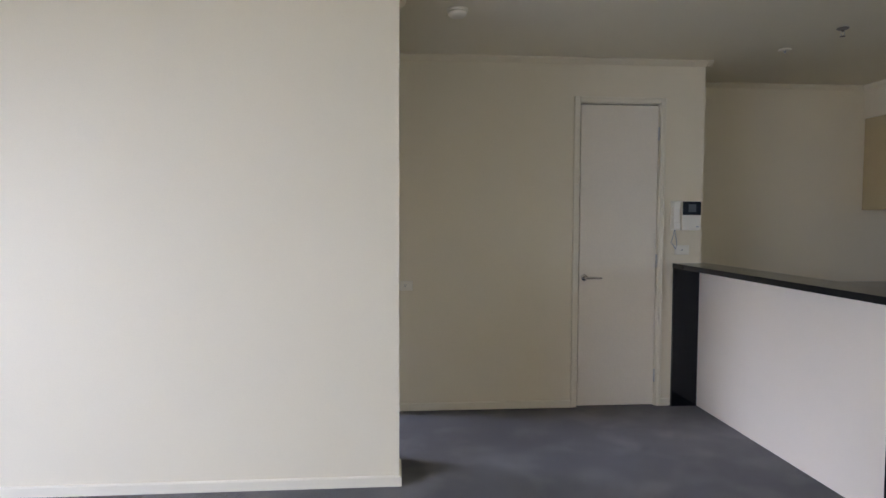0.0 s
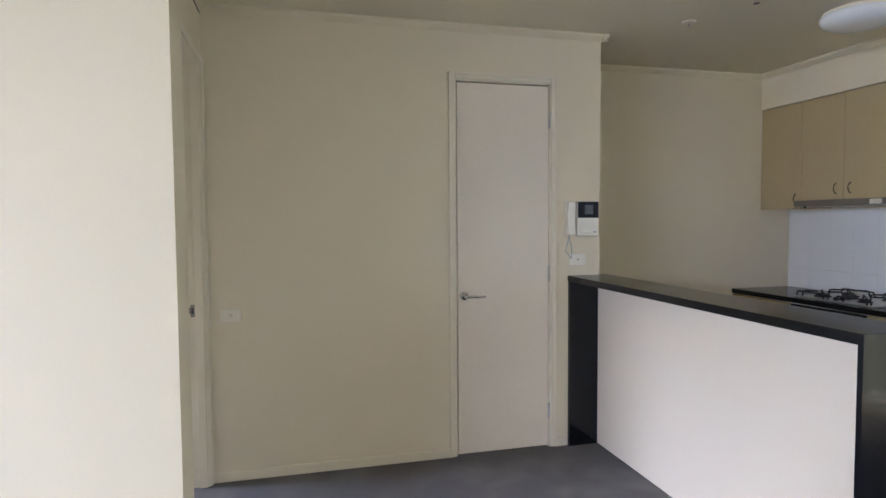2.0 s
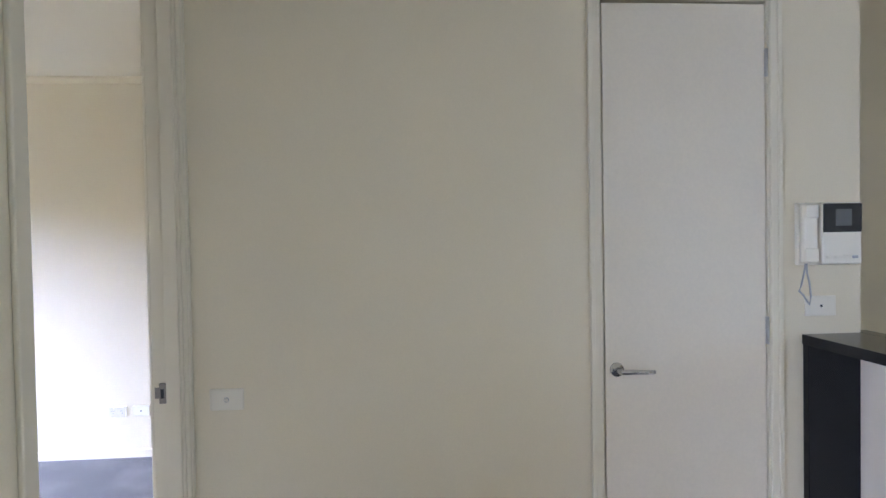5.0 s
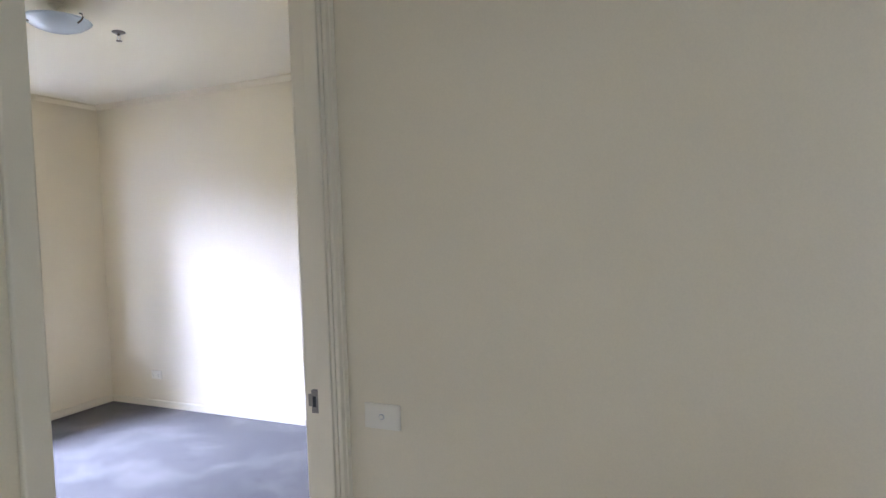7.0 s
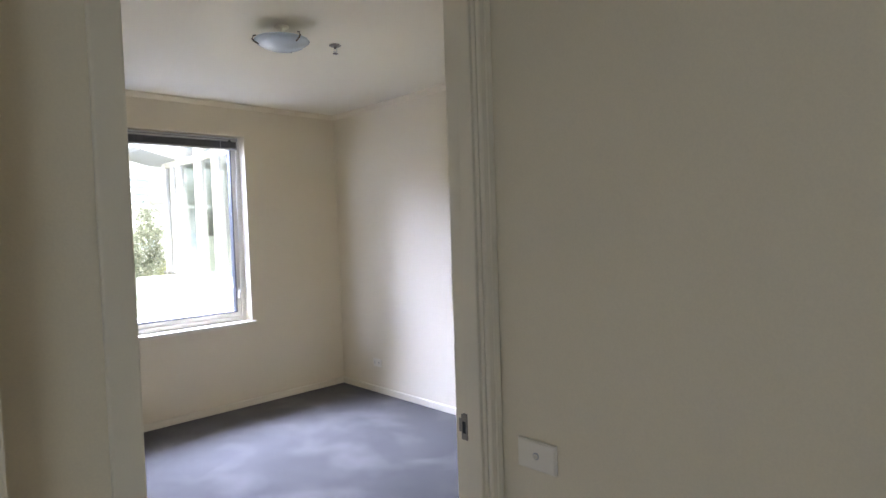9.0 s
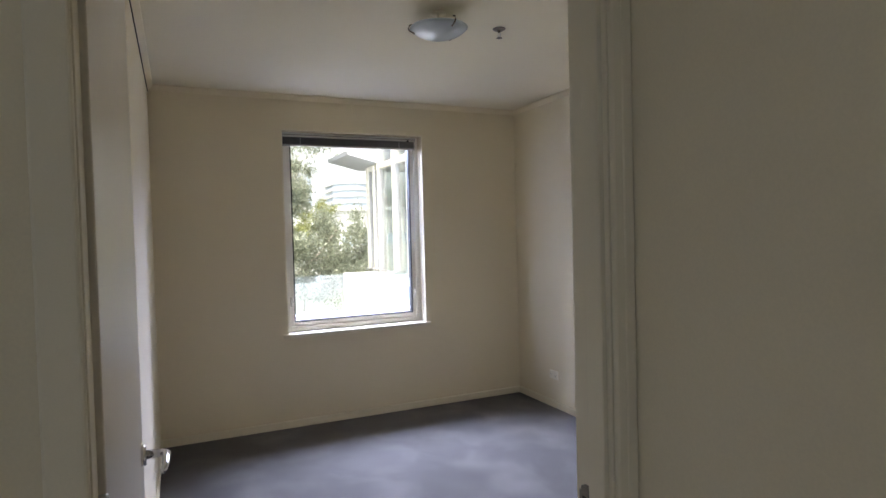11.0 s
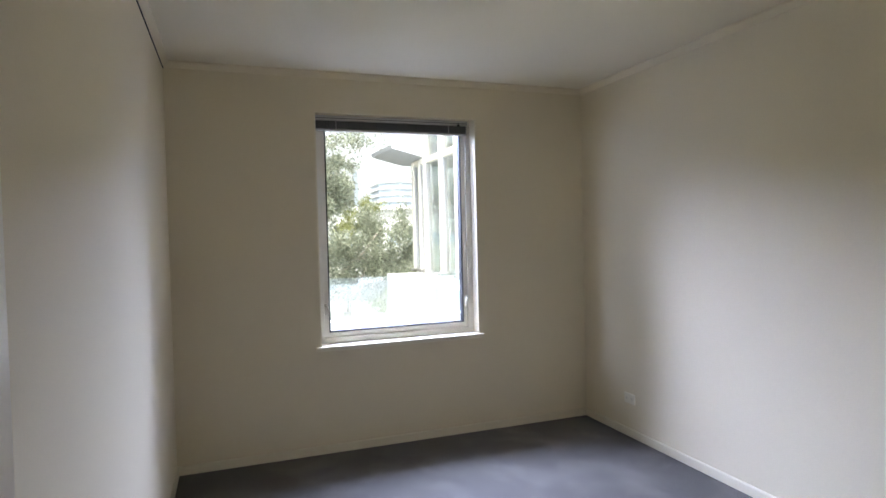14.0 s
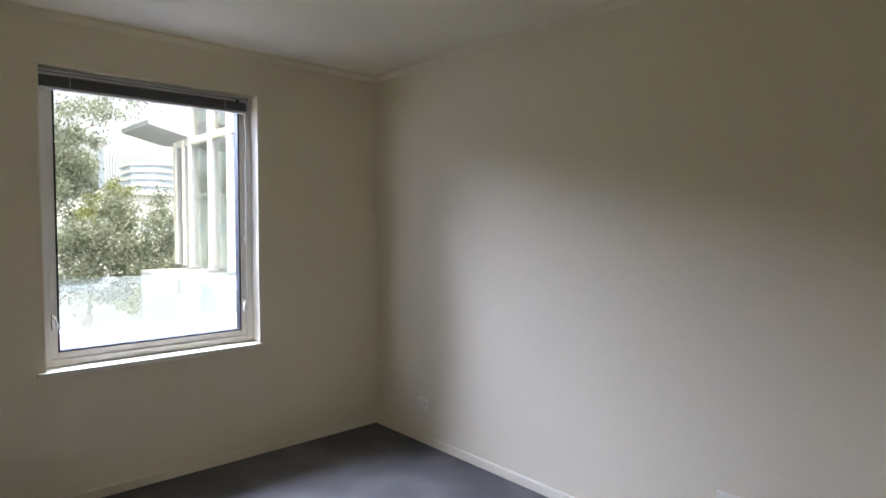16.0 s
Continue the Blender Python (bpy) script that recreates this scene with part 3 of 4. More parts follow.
sprinkler(2.84, 3.25, CEIL_LIVING)
sprinkler(-2.06, 5.0, CEIL_BED)
dt = thing("ceiling_sensor", "small white ceiling sensor stub", "sensor", (2.778, 3.72, CEIL_LIVING))
part("base", lathe(bmesh.new(), [(0, 0), (0.040, 0), (0.040, -0.006), (0.030, -0.010), (0, -0.011)], (0, 0, 0), 24), PLASTIC, dt, "", True)
part("probe", tube(bmesh.new(), (0, 0, -0.01), (0, 0, -0.028), 0.008, 0.006, 12), GREYPL, dt, "", True)
sa = thing("smoke_alarm", "round white smoke alarm on the ceiling", "smoke alarm", (0.372, 3.135, CEIL_LIVING))
part("base", lathe(bmesh.new(), [(0, 0), (0.062, 0), (0.063, -0.012), (0.058, -0.014), (0, -0.014)], (0, 0, 0), 32), PLASTIC, sa, "", True)
part("cover", lathe(bmesh.new(), [(0, -0.014), (0.054, -0.014), (0.053, -0.030), (0.044, -0.040), (0.020, -0.043), (0, -0.043)], (0, 0, 0), 32), PLASTIC, sa, "", True)

kl = thing("ceiling_light", "unlit white oyster ceiling light in the kitchen", "ceiling light", (3.63, 3.335, CEIL_LIVING))
part("base", lathe(bmesh.new(), [(0, 0), (0.188, 0), (0.192, -0.010), (0.188, -0.020), (0, -0.020)], (0, 0, 0), 48), PLASTIC, kl, "", True)
part("diffuser", lathe(bmesh.new(), [(0.192, -0.016), (0.202, -0.026), (0.200, -0.046), (0.182, -0.070), (0.140, -0.088), (0.080, -0.098), (0, -0.101)], (0, 0, 0), 48), OPAL, kl, "shallow opal diffuser", True)

bl = thing("ceiling_light", "unlit frosted glass dish light with metal clips", "ceiling light", (-1.965, 4.59, CEIL_BED))
part("base", lathe(bmesh.new(), [(0, 0), (0.040, 0), (0.040, -0.006), (0.007, -0.008), (0.007, -0.112), (0, -0.112)], (0, 0, 0), 36), CEIL, bl, "", True)
part("dish", lathe(bmesh.new(), [(r, h - 0.010) for r, h in ((0.145, -0.066), (0.148, -0.069), (0.139, -0.078), (0.114, -0.096), (0.078, -0.110), (0.038, -0.118), (0, -0.120), (0, -0.115), (0.038, -0.113), (0.078, -0.105), (0.112, -0.091), (0.136, -0.074), (0.145, -0.066))], (0, 0, 0), 48), DISH, bl, "shallow frosted glass dish", True)
for k in range(3):
    a = radians(8 + 120 * k)
    ca, sa_ = math.cos(a), math.sin(a)
    part("clip", sweep(bmesh.new(), [(ca * r, sa_ * r, h - 0.010) for r, h in ((0.136, -0.048), (0.149, -0.052), (0.155, -0.068), (0.148, -0.080), (0.122, -0.094))], 0.0042, 8), BRONZE, bl, "bent dark metal clip", True)

# ---- breakfast bar ----
BX0, BX1, BY0, BY1 = 2.161, 2.366, 2.022, W1_Y - 0.002
bar = thing("breakfast_bar", "black stone ledge with waterfall ends over a pale panel", "breakfast bar", (2.28, 3.06, 0))
part("top", local(bar, (BX0, BY0, 1.085, W1_END, BY1, 1.122), (W1_END, BY0, 1.085, 2.452, BY1 + 0.05, 1.122), bevel=0.0015), STONE, bar, "polished black stone top")
part("end_panel", local(bar, (BX0, BY0 + 0.001, 0, 2.432, BY0 + 0.021, 1.0845), bevel=0.0015), STONE, bar, "polished black stone end")
part("end_panel", local(bar, (BX0 + 0.004, BY1 - 0.03, 0, BX1, BY1, 1.0845), bevel=0.0015), STONE, bar, "polished black stone end")
part("front_panel", local(bar, (BX1 + 0.002, BY0 + 0.022, 0.002, BX1 + 0.022, BY1 - 0.002, 1.084), bevel=0.001), PANEL, bar, "pale laminate panel")


def door_handle(parent, cab, x, y, z):
    """A small bowed pull on a face that looks towards -x."""
    pts = [(x, y, z - 0.036), (x - 0.009, y, z - 0.033), (x - 0.018, y + 0.003, z - 0.017), (x - 0.021, y + 0.004, z), (x - 0.018, y + 0.003, z + 0.017), (x - 0.009, y, z + 0.033), (x, y, z + 0.036)]
    return part("handle", moved(sweep(bmesh.new(), pts, [0.0055, 0.0045, 0.004, 0.0045, 0.004, 0.0045, 0.0055], 8), cab), BRONZE, parent, "bowed dark metal pull", True)


# ---- kitchen bench behind the bar ----
sb = thing("sink_bench_cabinet", "pale laminate bench cabinet behind the bar", "kitchen cabinet", (2.72, 3.0, 0))
part("carcass", local(sb, (2.434, 2.075, 0.1, 2.98, 4.0, 0.86)), CARCASS, sb)
part("end_panel", local(sb, (2.434, 2.047, 0.0, 3.0, 2.070, 0.862), bevel=0.001), PANEL, sb, "pale laminate end panel")
part("kickboard", local(sb, (2.434, 2.075, 0.0, 2.93, 4.0, 0.1)), PANEL, sb)
for k in range(3):
    dd = part("door", local(sb, (2.98, 2.104 + k * 0.63, 0.105, 2.998, 2.73 + k * 0.63, 0.855), bevel=0.001), PANEL, sb)
sbt = tagged(new("sink_benchtop", mesh_of("sink_benchtop", boxes((2.436, 2.04, 0.864, 3.02, 4.02, 0.9), bevel=0.002), STONE)), "polished black stone benchtop behind the bar", "benchtop")

# ---- kitchen along the far wall ----
CX = 4.016
for i, (y0, y1) in enumerate(((4.155, 4.745), (3.555, 4.153), (2.955, 3.553), (2.355, 2.953), (1.755, 2.353))):
    c = thing("base_cabinet", "beige laminate base cabinet under the black benchtop", "kitchen cabinet", (4.3, (y0 + y1) / 2, 0), "base cabinets")
    part("carcass", local(c, (CX, y0 + 0.001, 0.1, KIT_E - 0.003, y1 - 0.001, 0.862)), CARCASS, c)
    part("kickboard", local(c, (CX + 0.05, y0 + 0.001, 0.0, CX + 0.07, y1 - 0.001, 0.1)), BEIGE, c)
    if i == 1:
        ov = part("oven_front", local(c, (CX - 0.022, y0 + 0.004, 0.15, CX, y1 - 0.004, 0.855), bevel=0.003), SCREEN, c, "dark oven front")
        part("oven_handle", moved(tube(bmesh.new(), (CX - 0.05, y0 + 0.06, 0.72), (CX - 0.05, y1 - 0.06, 0.72), 0.009), c), STEEL, ov)
    else:
        dr = part("door", local(c, (CX - 0.018, y0 + 0.0025, 0.105, CX, y1 - 0.0025, 0.858), bevel=0.0015), BEIGE, c)
        door_handle(dr, c, CX - 0.018, y0 + 0.06, 0.78)
tagged(new("kitchen_benchtop", mesh_of("kitchen_benchtop", boxes((CX - 0.028, 1.76, 0.864, KIT_E - 0.002, KIT_N - 0.002, 0.9), bevel=0.003), STONE)), "polished black stone kitchen benchtop", "benchtop")

# splashback of large gloss tiles
spl = thing("splashback", "white gloss tiled splashback above the benchtop", "splashback", (KIT_E, 3.2, 0.9))
part("grout_bed", local(spl, (KIT_E - 0.006, 1.76, 0.901, KIT_E - 0.001, KIT_N - 0.003, 1.556)), GROUT, spl)
tile_mesh = None
ncol, nrow = 15, 4
for a in range(ncol):
    for r in range(nrow):
        if tile_mesh is None:
            tile_mesh = mesh_of("tile", box(bmesh.new(), -0.005, -0.0998, -0.0811, 0.0, 0.0998, 0.0811, 0.0004, 1), TILE)
        o = new("tile", tile_mesh)
        o.parent = spl
        o.location = (-0.006, KIT_N - 0.104 - a * 0.2005 - 3.2, 0.0835 + r * 0.163)

# cooktop
ck = thing("gas_cooktop", "stainless gas cooktop with black trivets and burners", "cooktop", (4.30, 3.92, 0.9))
part("hob_plate", local(ck, (4.07, 3.60, 0.9005, 4.53, 4.22, 0.908), bevel=0.003), STEEL, ck, "stainless steel hob")
for bx, by, r in ((4.18, 4.07, 0.045), (4.42, 4.07, 0.036), (4.18, 3.74, 0.036), (4.42, 3.74, 0.050)):
    bn = part("burner", moved(lathe(bmesh.new(), [(0, 0.006), (r + 0.012, 0.006), (r + 0.010, 0.016), (r, 0.018), (r, 0.026), (r * 0.8, 0.030), (0, 0.030)], (bx, by, 0.902), 24), ck), IRON, ck, "black gas burner", True)
    part("drip_ring", moved(lathe(bmesh.new(), [(r + 0.012, 0.006), (r + 0.03, 0.006), (r + 0.03, 0.009), (r + 0.012, 0.010)], (bx, by, 0.902), 24), ck), STEEL, bn, "", True)
    for k in range(4):
        a = math.pi / 4 + k * math.pi / 2
        ca, sa_ = math.cos(a), math.sin(a)
        part("trivet_arm", moved(sweep(bmesh.new(), [(bx + ca * 0.125, by + sa_ * 0.125, 0.908), (bx + ca * 0.120, by + sa_ * 0.120, 0.945), (bx + ca * 0.105, by + sa_ * 0.105, 0.950), (bx + ca * 0.03, by + sa_ * 0.03, 0.950)], 0.006, 6), ck), IRON, ck)
for by in (3.905,):
    for k in range(4):
        part("knob", moved(tube(bmesh.new(), (4.12 + k * 0.055, by, 0.907), (4.12 + k * 0.055, by, 0.930), 0.019, 0.016, 16), ck), IRON, ck, "black control knob", True)
for y0, y1 in ((3.935, 4.205), (3.615, 3.875)):
    for xx in (4.085, 4.50):
        part("trivet_rail", moved(sweep(bmesh.new(), [(xx, y0, 0.912), (xx, y0 + 0.01, 0.944), (xx, y1 - 0.01, 0.944), (xx, y1, 0.912)], 0.006, 6), ck), IRON, ck)

ck.location = ck.location + Vector((-0.009, -0.028, 0))

# wall cabinets, rangehood, bulkhead
UX, UZ0, UZ1 = 4.261, 1.562, 2.385
for y0, y1, z0, doors, hand in ((4.344, 4.748, UZ0, 1, "near"), (3.614, 4.342, UZ0 + 0.062, 2, "mid"), (3.212, 3.612, UZ0, 1, "far"), (2.812, 3.210, UZ0, 1, "near"), (2.412, 2.810, UZ0, 1, "far")):
    c = thing("wall_cabinet", "beige laminate wall cabinet with bowed pulls", "kitchen cabinet", (4.42, (y0 + y1) / 2, z0), "wall cabinets")
    part("carcass", local(c, (UX + 0.018, y0 + 0.001, z0, KIT_E - 0.002, y1 - 0.001, UZ1)), BEIGE, c)
    w = (y1 - y0) / doors
    for k in range(doors):
        a, b = y0 + k * w, y0 + (k + 1) * w
        dr = part("door", local(c, (UX, a + 0.0014, z0 - 0.006, UX + 0.0175, b - 0.0014, UZ1 - 0.003), bevel=0.0015), BEIGE, c)
        hy = (b - 0.058 if k == 0 else a + 0.058) if doors == 2 else (a + 0.045 if hand == "near" else b - 0.045)
        door_handle(dr, c, UX, hy, z0 + 0.075)
rh = thing("rangehood", "slide-out stainless rangehood under the wall cabinets", "rangehood", (4.36, 3.98, UZ0))
part("body", local(rh, (4.226, 3.632, UZ0 + 0.006, KIT_E - 0.004, 4.324, UZ0 + 0.054)), STEEL, rh)
fr = part("front_strip", local(rh, (4.181, 3.617, UZ0 + 0.010, 4.227, 4.327, UZ0 + 0.056), bevel=0.003), WORN, rh, "dark brushed metal front strip")
part("switch_panel", local(rh, (4.178, 3.624, UZ0 + 0.016, 4.183, 3.707, UZ0 + 0.050), bevel=0.001), PLASTIC, fr, "pale switch panel")
part("switch_knob", moved(tube(bmesh.new(), (4.20, 4.242, UZ0 + 0.011), (4.20, 4.242, UZ0 - 0.004), 0.008), rh), IRON, rh)
solid("bulkhead", boxes((UX - 0.01, 1.2, UZ1 + 0.002, KIT_E, KIT_N, CEIL_LIVING)), WALL, "cream plaster bulkhead above the wall cabinets", "bulkhead")

# ---- bedroom window ----
win = thing("window_1", "white aluminium awning window in a painted reveal", "window", (WIN_X - 0.13, (WY0 + WY1) / 2, WZ0), kind="structure")
FX0, FX1 = WIN_X - 0.205, WIN_X - 0.10
part("reveal", local(win, (FX1, WY0, WZ0, WIN_X + 0.002, WY0 + 0.010, WZ1 - 0.010)), TRIM, win)
part("reveal", local(win, (FX1, WY1 - 0.010, WZ0, WIN_X + 0.002, WY1, WZ1 - 0.010)), TRIM, win)
part("reveal", local(win, (FX1, WY0, WZ1 - 0.010, WIN_X + 0.002, WY1, WZ1)), TRIM, win)
part("window_sill", local(win, (FX0, WY0, WZ0 - 0.028, WIN_X, WY1, WZ0), (WIN_X, WY0 - 0.030, WZ0 - 0.028, WIN_X + 0.034, WY1 + 0.022, WZ0), bevel=0.004), TRIM, win, "white painted projecting sill")


def ring_frame(y0, y1, z0, z1, w, x0, x1, bevel=0.002):
    return local(win, (x0, y0, z0, x1, y0 + w, z1), (x0, y1 - w, z0, x1, y1, z1), (x0, y0 + w, z0, x1, y1 - w, z0 + w), (x0, y0 + w, z1 - w, x1, y1 - w, z1), bevel=bevel)


part("window_frame", ring_frame(WY0 + 0.010, WY1 - 0.010, WZ0, WZ1 - 0.010, 0.040, FX0, FX1), ALU, win)
sash = part("sash", ring_frame(WY0 + 0.046, WY1 - 0.046, WZ0 + 0.038, WZ1 - 0.046, 0.038, FX0 + 0.01, FX1 - 0.018), ALU, win)
# the window's own black rubber round the pane
part("gasket_shade_line", ring_frame(WY0 + 0.084, WY1 - 0.084, WZ0 + 0.076, WZ1 - 0.084, 0.009, FX0 + 0.03, FX1 - 0.0165, 0.0), GASKET, sash)
pane = part("pane", local(win, (WIN_X - 0.158, WY0 + 0.086, WZ0 + 0.078, WIN_X - 0.152, WY1 - 0.086, WZ1 - 0.086)), CLEAR, sash)
pane.visible_shadow = False
for yy, s in ((WY0 + 0.064, 1), (WY1 - 0.064, -1)):
    lt = part("latch", local(win, (FX1 - 0.018, yy - 0.011, 0.955, FX1 + 0.004, yy + 0.011, 1.035), bevel=0.004), ALU, sash, "white window latch")
    part("latch_lever", moved(sweep(bmesh.new(), [(FX1 + 0.002, yy, 1.02), (FX1 + 0.018, yy + s * 0.004, 1.015), (FX1 + 0.022, yy + s * 0.012, 0.985), (FX1 + 0.018, yy + s * 0.014, 0.945)], [0.007, 0.006, 0.005, 0.004], 8), win), ALU, lt, "", True)

bd = thing("venetian_blind", "grey venetian blind raised to the window head", "blind", (WIN_X - 0.06, (WY0 + WY1) / 2, WZ1 - 0.01))
hr = part("headrail", local(bd, (WIN_X - 0.088, WY0 + 0.013, WZ1 - 0.050, WIN_X - 0.040, WY1 - 0.050, WZ1 - 0.016), bevel=0.003), RAIL, bd, "mid-grey metal headrail")
# dark strip on the rail's face, painted for the shade of a groove
part("groove_shade", local(bd, (WIN_X - 0.041, WY0 + 0.016, WZ1 - 0.037, WIN_X - 0.0385, WY1 - 0.053, WZ1 - 0.032)), BLIND, hr)
for k in range(15):
    z = WZ1 - 0.0535 - k * 0.0036
    part("slat", local(bd, (WIN_X - 0.083, WY0 + 0.014, z - 0.0012, WIN_X - 0.050 + 0.002 * math.sin(k * 2.1), WY1 - 0.055, z + 0.0010)), BLIND, bd)
part("bottom_rail", local(bd, (WIN_X - 0.084, WY0 + 0.014, WZ1 - 0.121, WIN_X - 0.046, WY1 - 0.053, WZ1 - 0.108), bevel=0.003), RAIL, bd, "mid-grey bottom rail")
for yy in (WY0 + 0.16, WY1 - 0.20):
    part("ladder_tape", local(bd, (WIN_X - 0.051, yy - 0.002, WZ1 - 0.112, WIN_X - 0.0475, yy + 0.002, WZ1 - 0.050)), CORD, bd)
part("cord_lock", local(bd, (WIN_X - 0.050, WY1 - 0.135, WZ1 - 0.052, WIN_X - 0.040, WY1 - 0.110, WZ1 - 0.036), bevel=0.002), SCREEN, bd)
part("pull_cord", moved(sweep(bmesh.new(), [(WIN_X - 0.048, WY1 - 0.060, WZ1 - 0.05), (WIN_X - 0.058, WY1 - 0.072, 1.9), (WIN_X - 0.060, WY1 - 0.074, 1.45)], 0.0016, 6), bd), CORD, bd)
part("cord_tassel", moved(tube(bmesh.new(), (WIN_X - 0.060, WY1 - 0.074, 1.45), (WIN_X - 0.060, WY1 - 0.074, 1.41), 0.005, 0.007, 10), bd), PLASTIC, bd)

# living room's glass front, beside the start of the walk
gf = thing("window_2", "wide white-framed glass front of the living room", "window", (WEST - 0.1, 0, 0), kind="structure")
bays = [GY0 + (GY1 - GY0) * k / 4 for k in range(5)]
for yy in bays:
    a = min(max(yy - 0.02, GY0), GY1 - 0.04)
    part("window_frame", local(gf, (WEST - 0.13, a, 0, WEST - 0.07, a + 0.04, GZ1)), ALU, gf)
part("window_frame", local(gf, (WEST - 0.128, GY0 + 0.04, 0, WEST - 0.072, GY1 - 0.04, 0.05), (WEST - 0.128, GY0 + 0.04, GZ1 - 0.04, WEST - 0.072, GY1 - 0.04, GZ1)), ALU, gf)
for a, b in zip(bays, bays[1:]):
    pn = part("pane", local(gf, (WEST - 0.103, a + 0.03, 0.05, WEST - 0.097, b - 0.03, GZ1 - 0.04)), CLEAR, gf)
    pn.visible_shadow = False
sw = thing("window_3", "plain white-framed window in the side wall of the living room", "window", (KIT_E + 0.06, (EY0 + EY1) / 2, 0.08), kind="structure")
EX0, EX1 = KIT_E + 0.03, KIT_E + 0.08
for a, b in ((EY0, EY0 + 0.05), ((EY0 + EY1) / 2 - 0.025, (EY0 + EY1) / 2 + 0.025), (EY1 - 0.05, EY1)):
    part("window_frame", local(sw, (EX0, a, 0.08, EX1, b, EZ1)), ALU, sw)
part("window_frame", local(sw, (EX0 + 0.001, EY0 + 0.05, 0.08, EX1 - 0.001, EY1 - 0.05, 0.13), (EX0 + 0.001, EY0 + 0.05, EZ1 - 0.05, EX1 - 0.001, EY1 - 0.05, EZ1)), ALU, sw)
pn = part("pane", local(sw, (KIT_E + 0.052, EY0 + 0.05, 0.13, KIT_E + 0.058, EY1 - 0.05, EZ1 - 0.05)), CLEAR, sw)
pn.visible_shadow = False

# ---- outside ----
GZ = -6.5
solid("ground", boxes((-2600, -2600, GZ - 0.5, 2600, 2600, GZ)), GROUND, "grey-green street ground far below", "ground")
solid("building_below", boxes((WIN_X - 0.22, SOUTH - 0.1, GZ, KIT_E + 0.1, BED_N + 0.1, -0.125), (-4.6, SOUTH - 0.1, GZ, WIN_X - 0.23, 11.0, -0.3)), RENDERED, "white rendered storeys below the flat", "wall")
solid("roof", boxes((WIN_X - 0.3, SOUTH - 1.6, CEIL_LIVING + 0.152, KIT_E + 0.2, BED_N + 0.2, CEIL_LIVING + 0.4)), RENDERED, "white roof slab", "roof")
TX = -6.0
solid("terrace_slab", boxes((TX - 0.2, -6.0, -0.32, WIN_X - 0.235, 11.0, -0.12)), CONCRETE, "pale concrete terrace slab", "terrace")
solid("terrace_upstand", boxes((TX - 0.2, -6.0, -0.118, TX, 11.0, 0.615), bevel=0.01), RENDERED, "low white rendered terrace wall", "wall")
gb = thing("glass_balustrade", "frameless glass balustrade on the white terrace wall", "balustrade", (TX - 0.1, 5.0, 0.615))
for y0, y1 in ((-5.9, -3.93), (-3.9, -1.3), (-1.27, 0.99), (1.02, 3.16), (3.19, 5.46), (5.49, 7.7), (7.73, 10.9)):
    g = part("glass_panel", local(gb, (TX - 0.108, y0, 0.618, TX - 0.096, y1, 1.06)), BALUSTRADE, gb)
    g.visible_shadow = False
part("post", local(gb, (TX - 0.112, 5.462, 0.612, TX - 0.092, 5.488, 0.86)), STEEL, gb, "slim steel post")
for yy in (5.44, 5.52, 3.14, 3.22):
    part("clamp", local(gb, (TX - 0.125, yy - 0.02, 0.612, TX - 0.079, yy + 0.02, 0.645), bevel=0.004), STEEL, gb)

# white pavilion wing across the terrace
pv = thing("pavilion", "white glazed pavilion wing with a raked roof and slim mullions", "building", (-8.5, 7.5, GZ))
FY = 6.75
part("plinth", local(pv, (-9.6, 6.05, GZ, TX - 0.22, FY + 0.3, 0.85), bevel=0.01), RENDERED, pv, "white rendered plinth")
part("back_wall", local(pv, (-10.0, 10.0, GZ, -4.7, 10.2, 3.4)), RENDERED, pv)
part("floor_slab", local(pv, (-10.0, FY + 0.3, 0.55, TX - 0.22, 10.0, 0.8)), RENDERED, pv)
part("end_wall", local(pv, (-10.16, FY + 0.03, GZ, -10.02, 10.0, 0.8)), RENDERED, pv)
for yy in (FY + 0.03, 7.85, 8.95, 9.93):
    part("mullion", local(pv, (-10.13, yy, 0.8, -10.05, yy + 0.07, 2.78), bevel=0.006), ALU, pv)
for y0, y1 in ((FY + 0.10, 7.85), (7.92, 8.95), (9.02, 9.93)):
    g = part("pane", local(pv, (-10.10, y0, 0.8, -10.088, y1, 2.78)), PAVILION_GLASS, pv, "pale green-tinted glass")
    g.visible_shadow = False
mx = [-10.0, -9.62, -9.34, -8.56, -7.89, -7.2, -6.5]
for i, xx in enumerate(mx):
    wd = 0.10 if i in (0, 3, 4) else 0.07
    part("mullion", local(pv, (xx, FY - 0.10, 0.85, xx + wd, FY + 0.02, 2.78 if i < 2 else 3.3), bevel=0.006), ALU, pv)
    # added grey strip: the shadow line beside the mullion, put into its colour
    part("gasket_shade_line", local(pv, (xx + wd + 0.001, FY - 0.07, 0.87, xx + wd + 0.008, FY - 0.02, 2.70)), GREYPL, pv)
    part("mullion_foot", local(pv, (xx - 0.03, FY - 0.14, 0.85, xx + wd + 0.03, FY + 0.04, 0.90), bevel=0.006), STEEL, pv)
for a, b in zip(mx, mx[1:]):
    g = part("pane", local(pv, (a + 0.08, FY - 0.03, 0.88, b - 0.005, FY - 0.018, 2.7)), PAVILION_GLASS, pv, "pale green-tinted glass")
    g.visible_shadow = False
    if a > -9.5:
        g = part("pane", local(pv, (a + 0.08, FY - 0.03, 2.80, b - 0.005, FY - 0.018, 3.24)), PAVILION_GLASS, pv)
        g.visible_shadow = False
part("transom", local(pv, (-10.0, FY - 0.08, 2.70, -4.8, FY + 0.0, 2.80), bevel=0.006), ALU, pv)
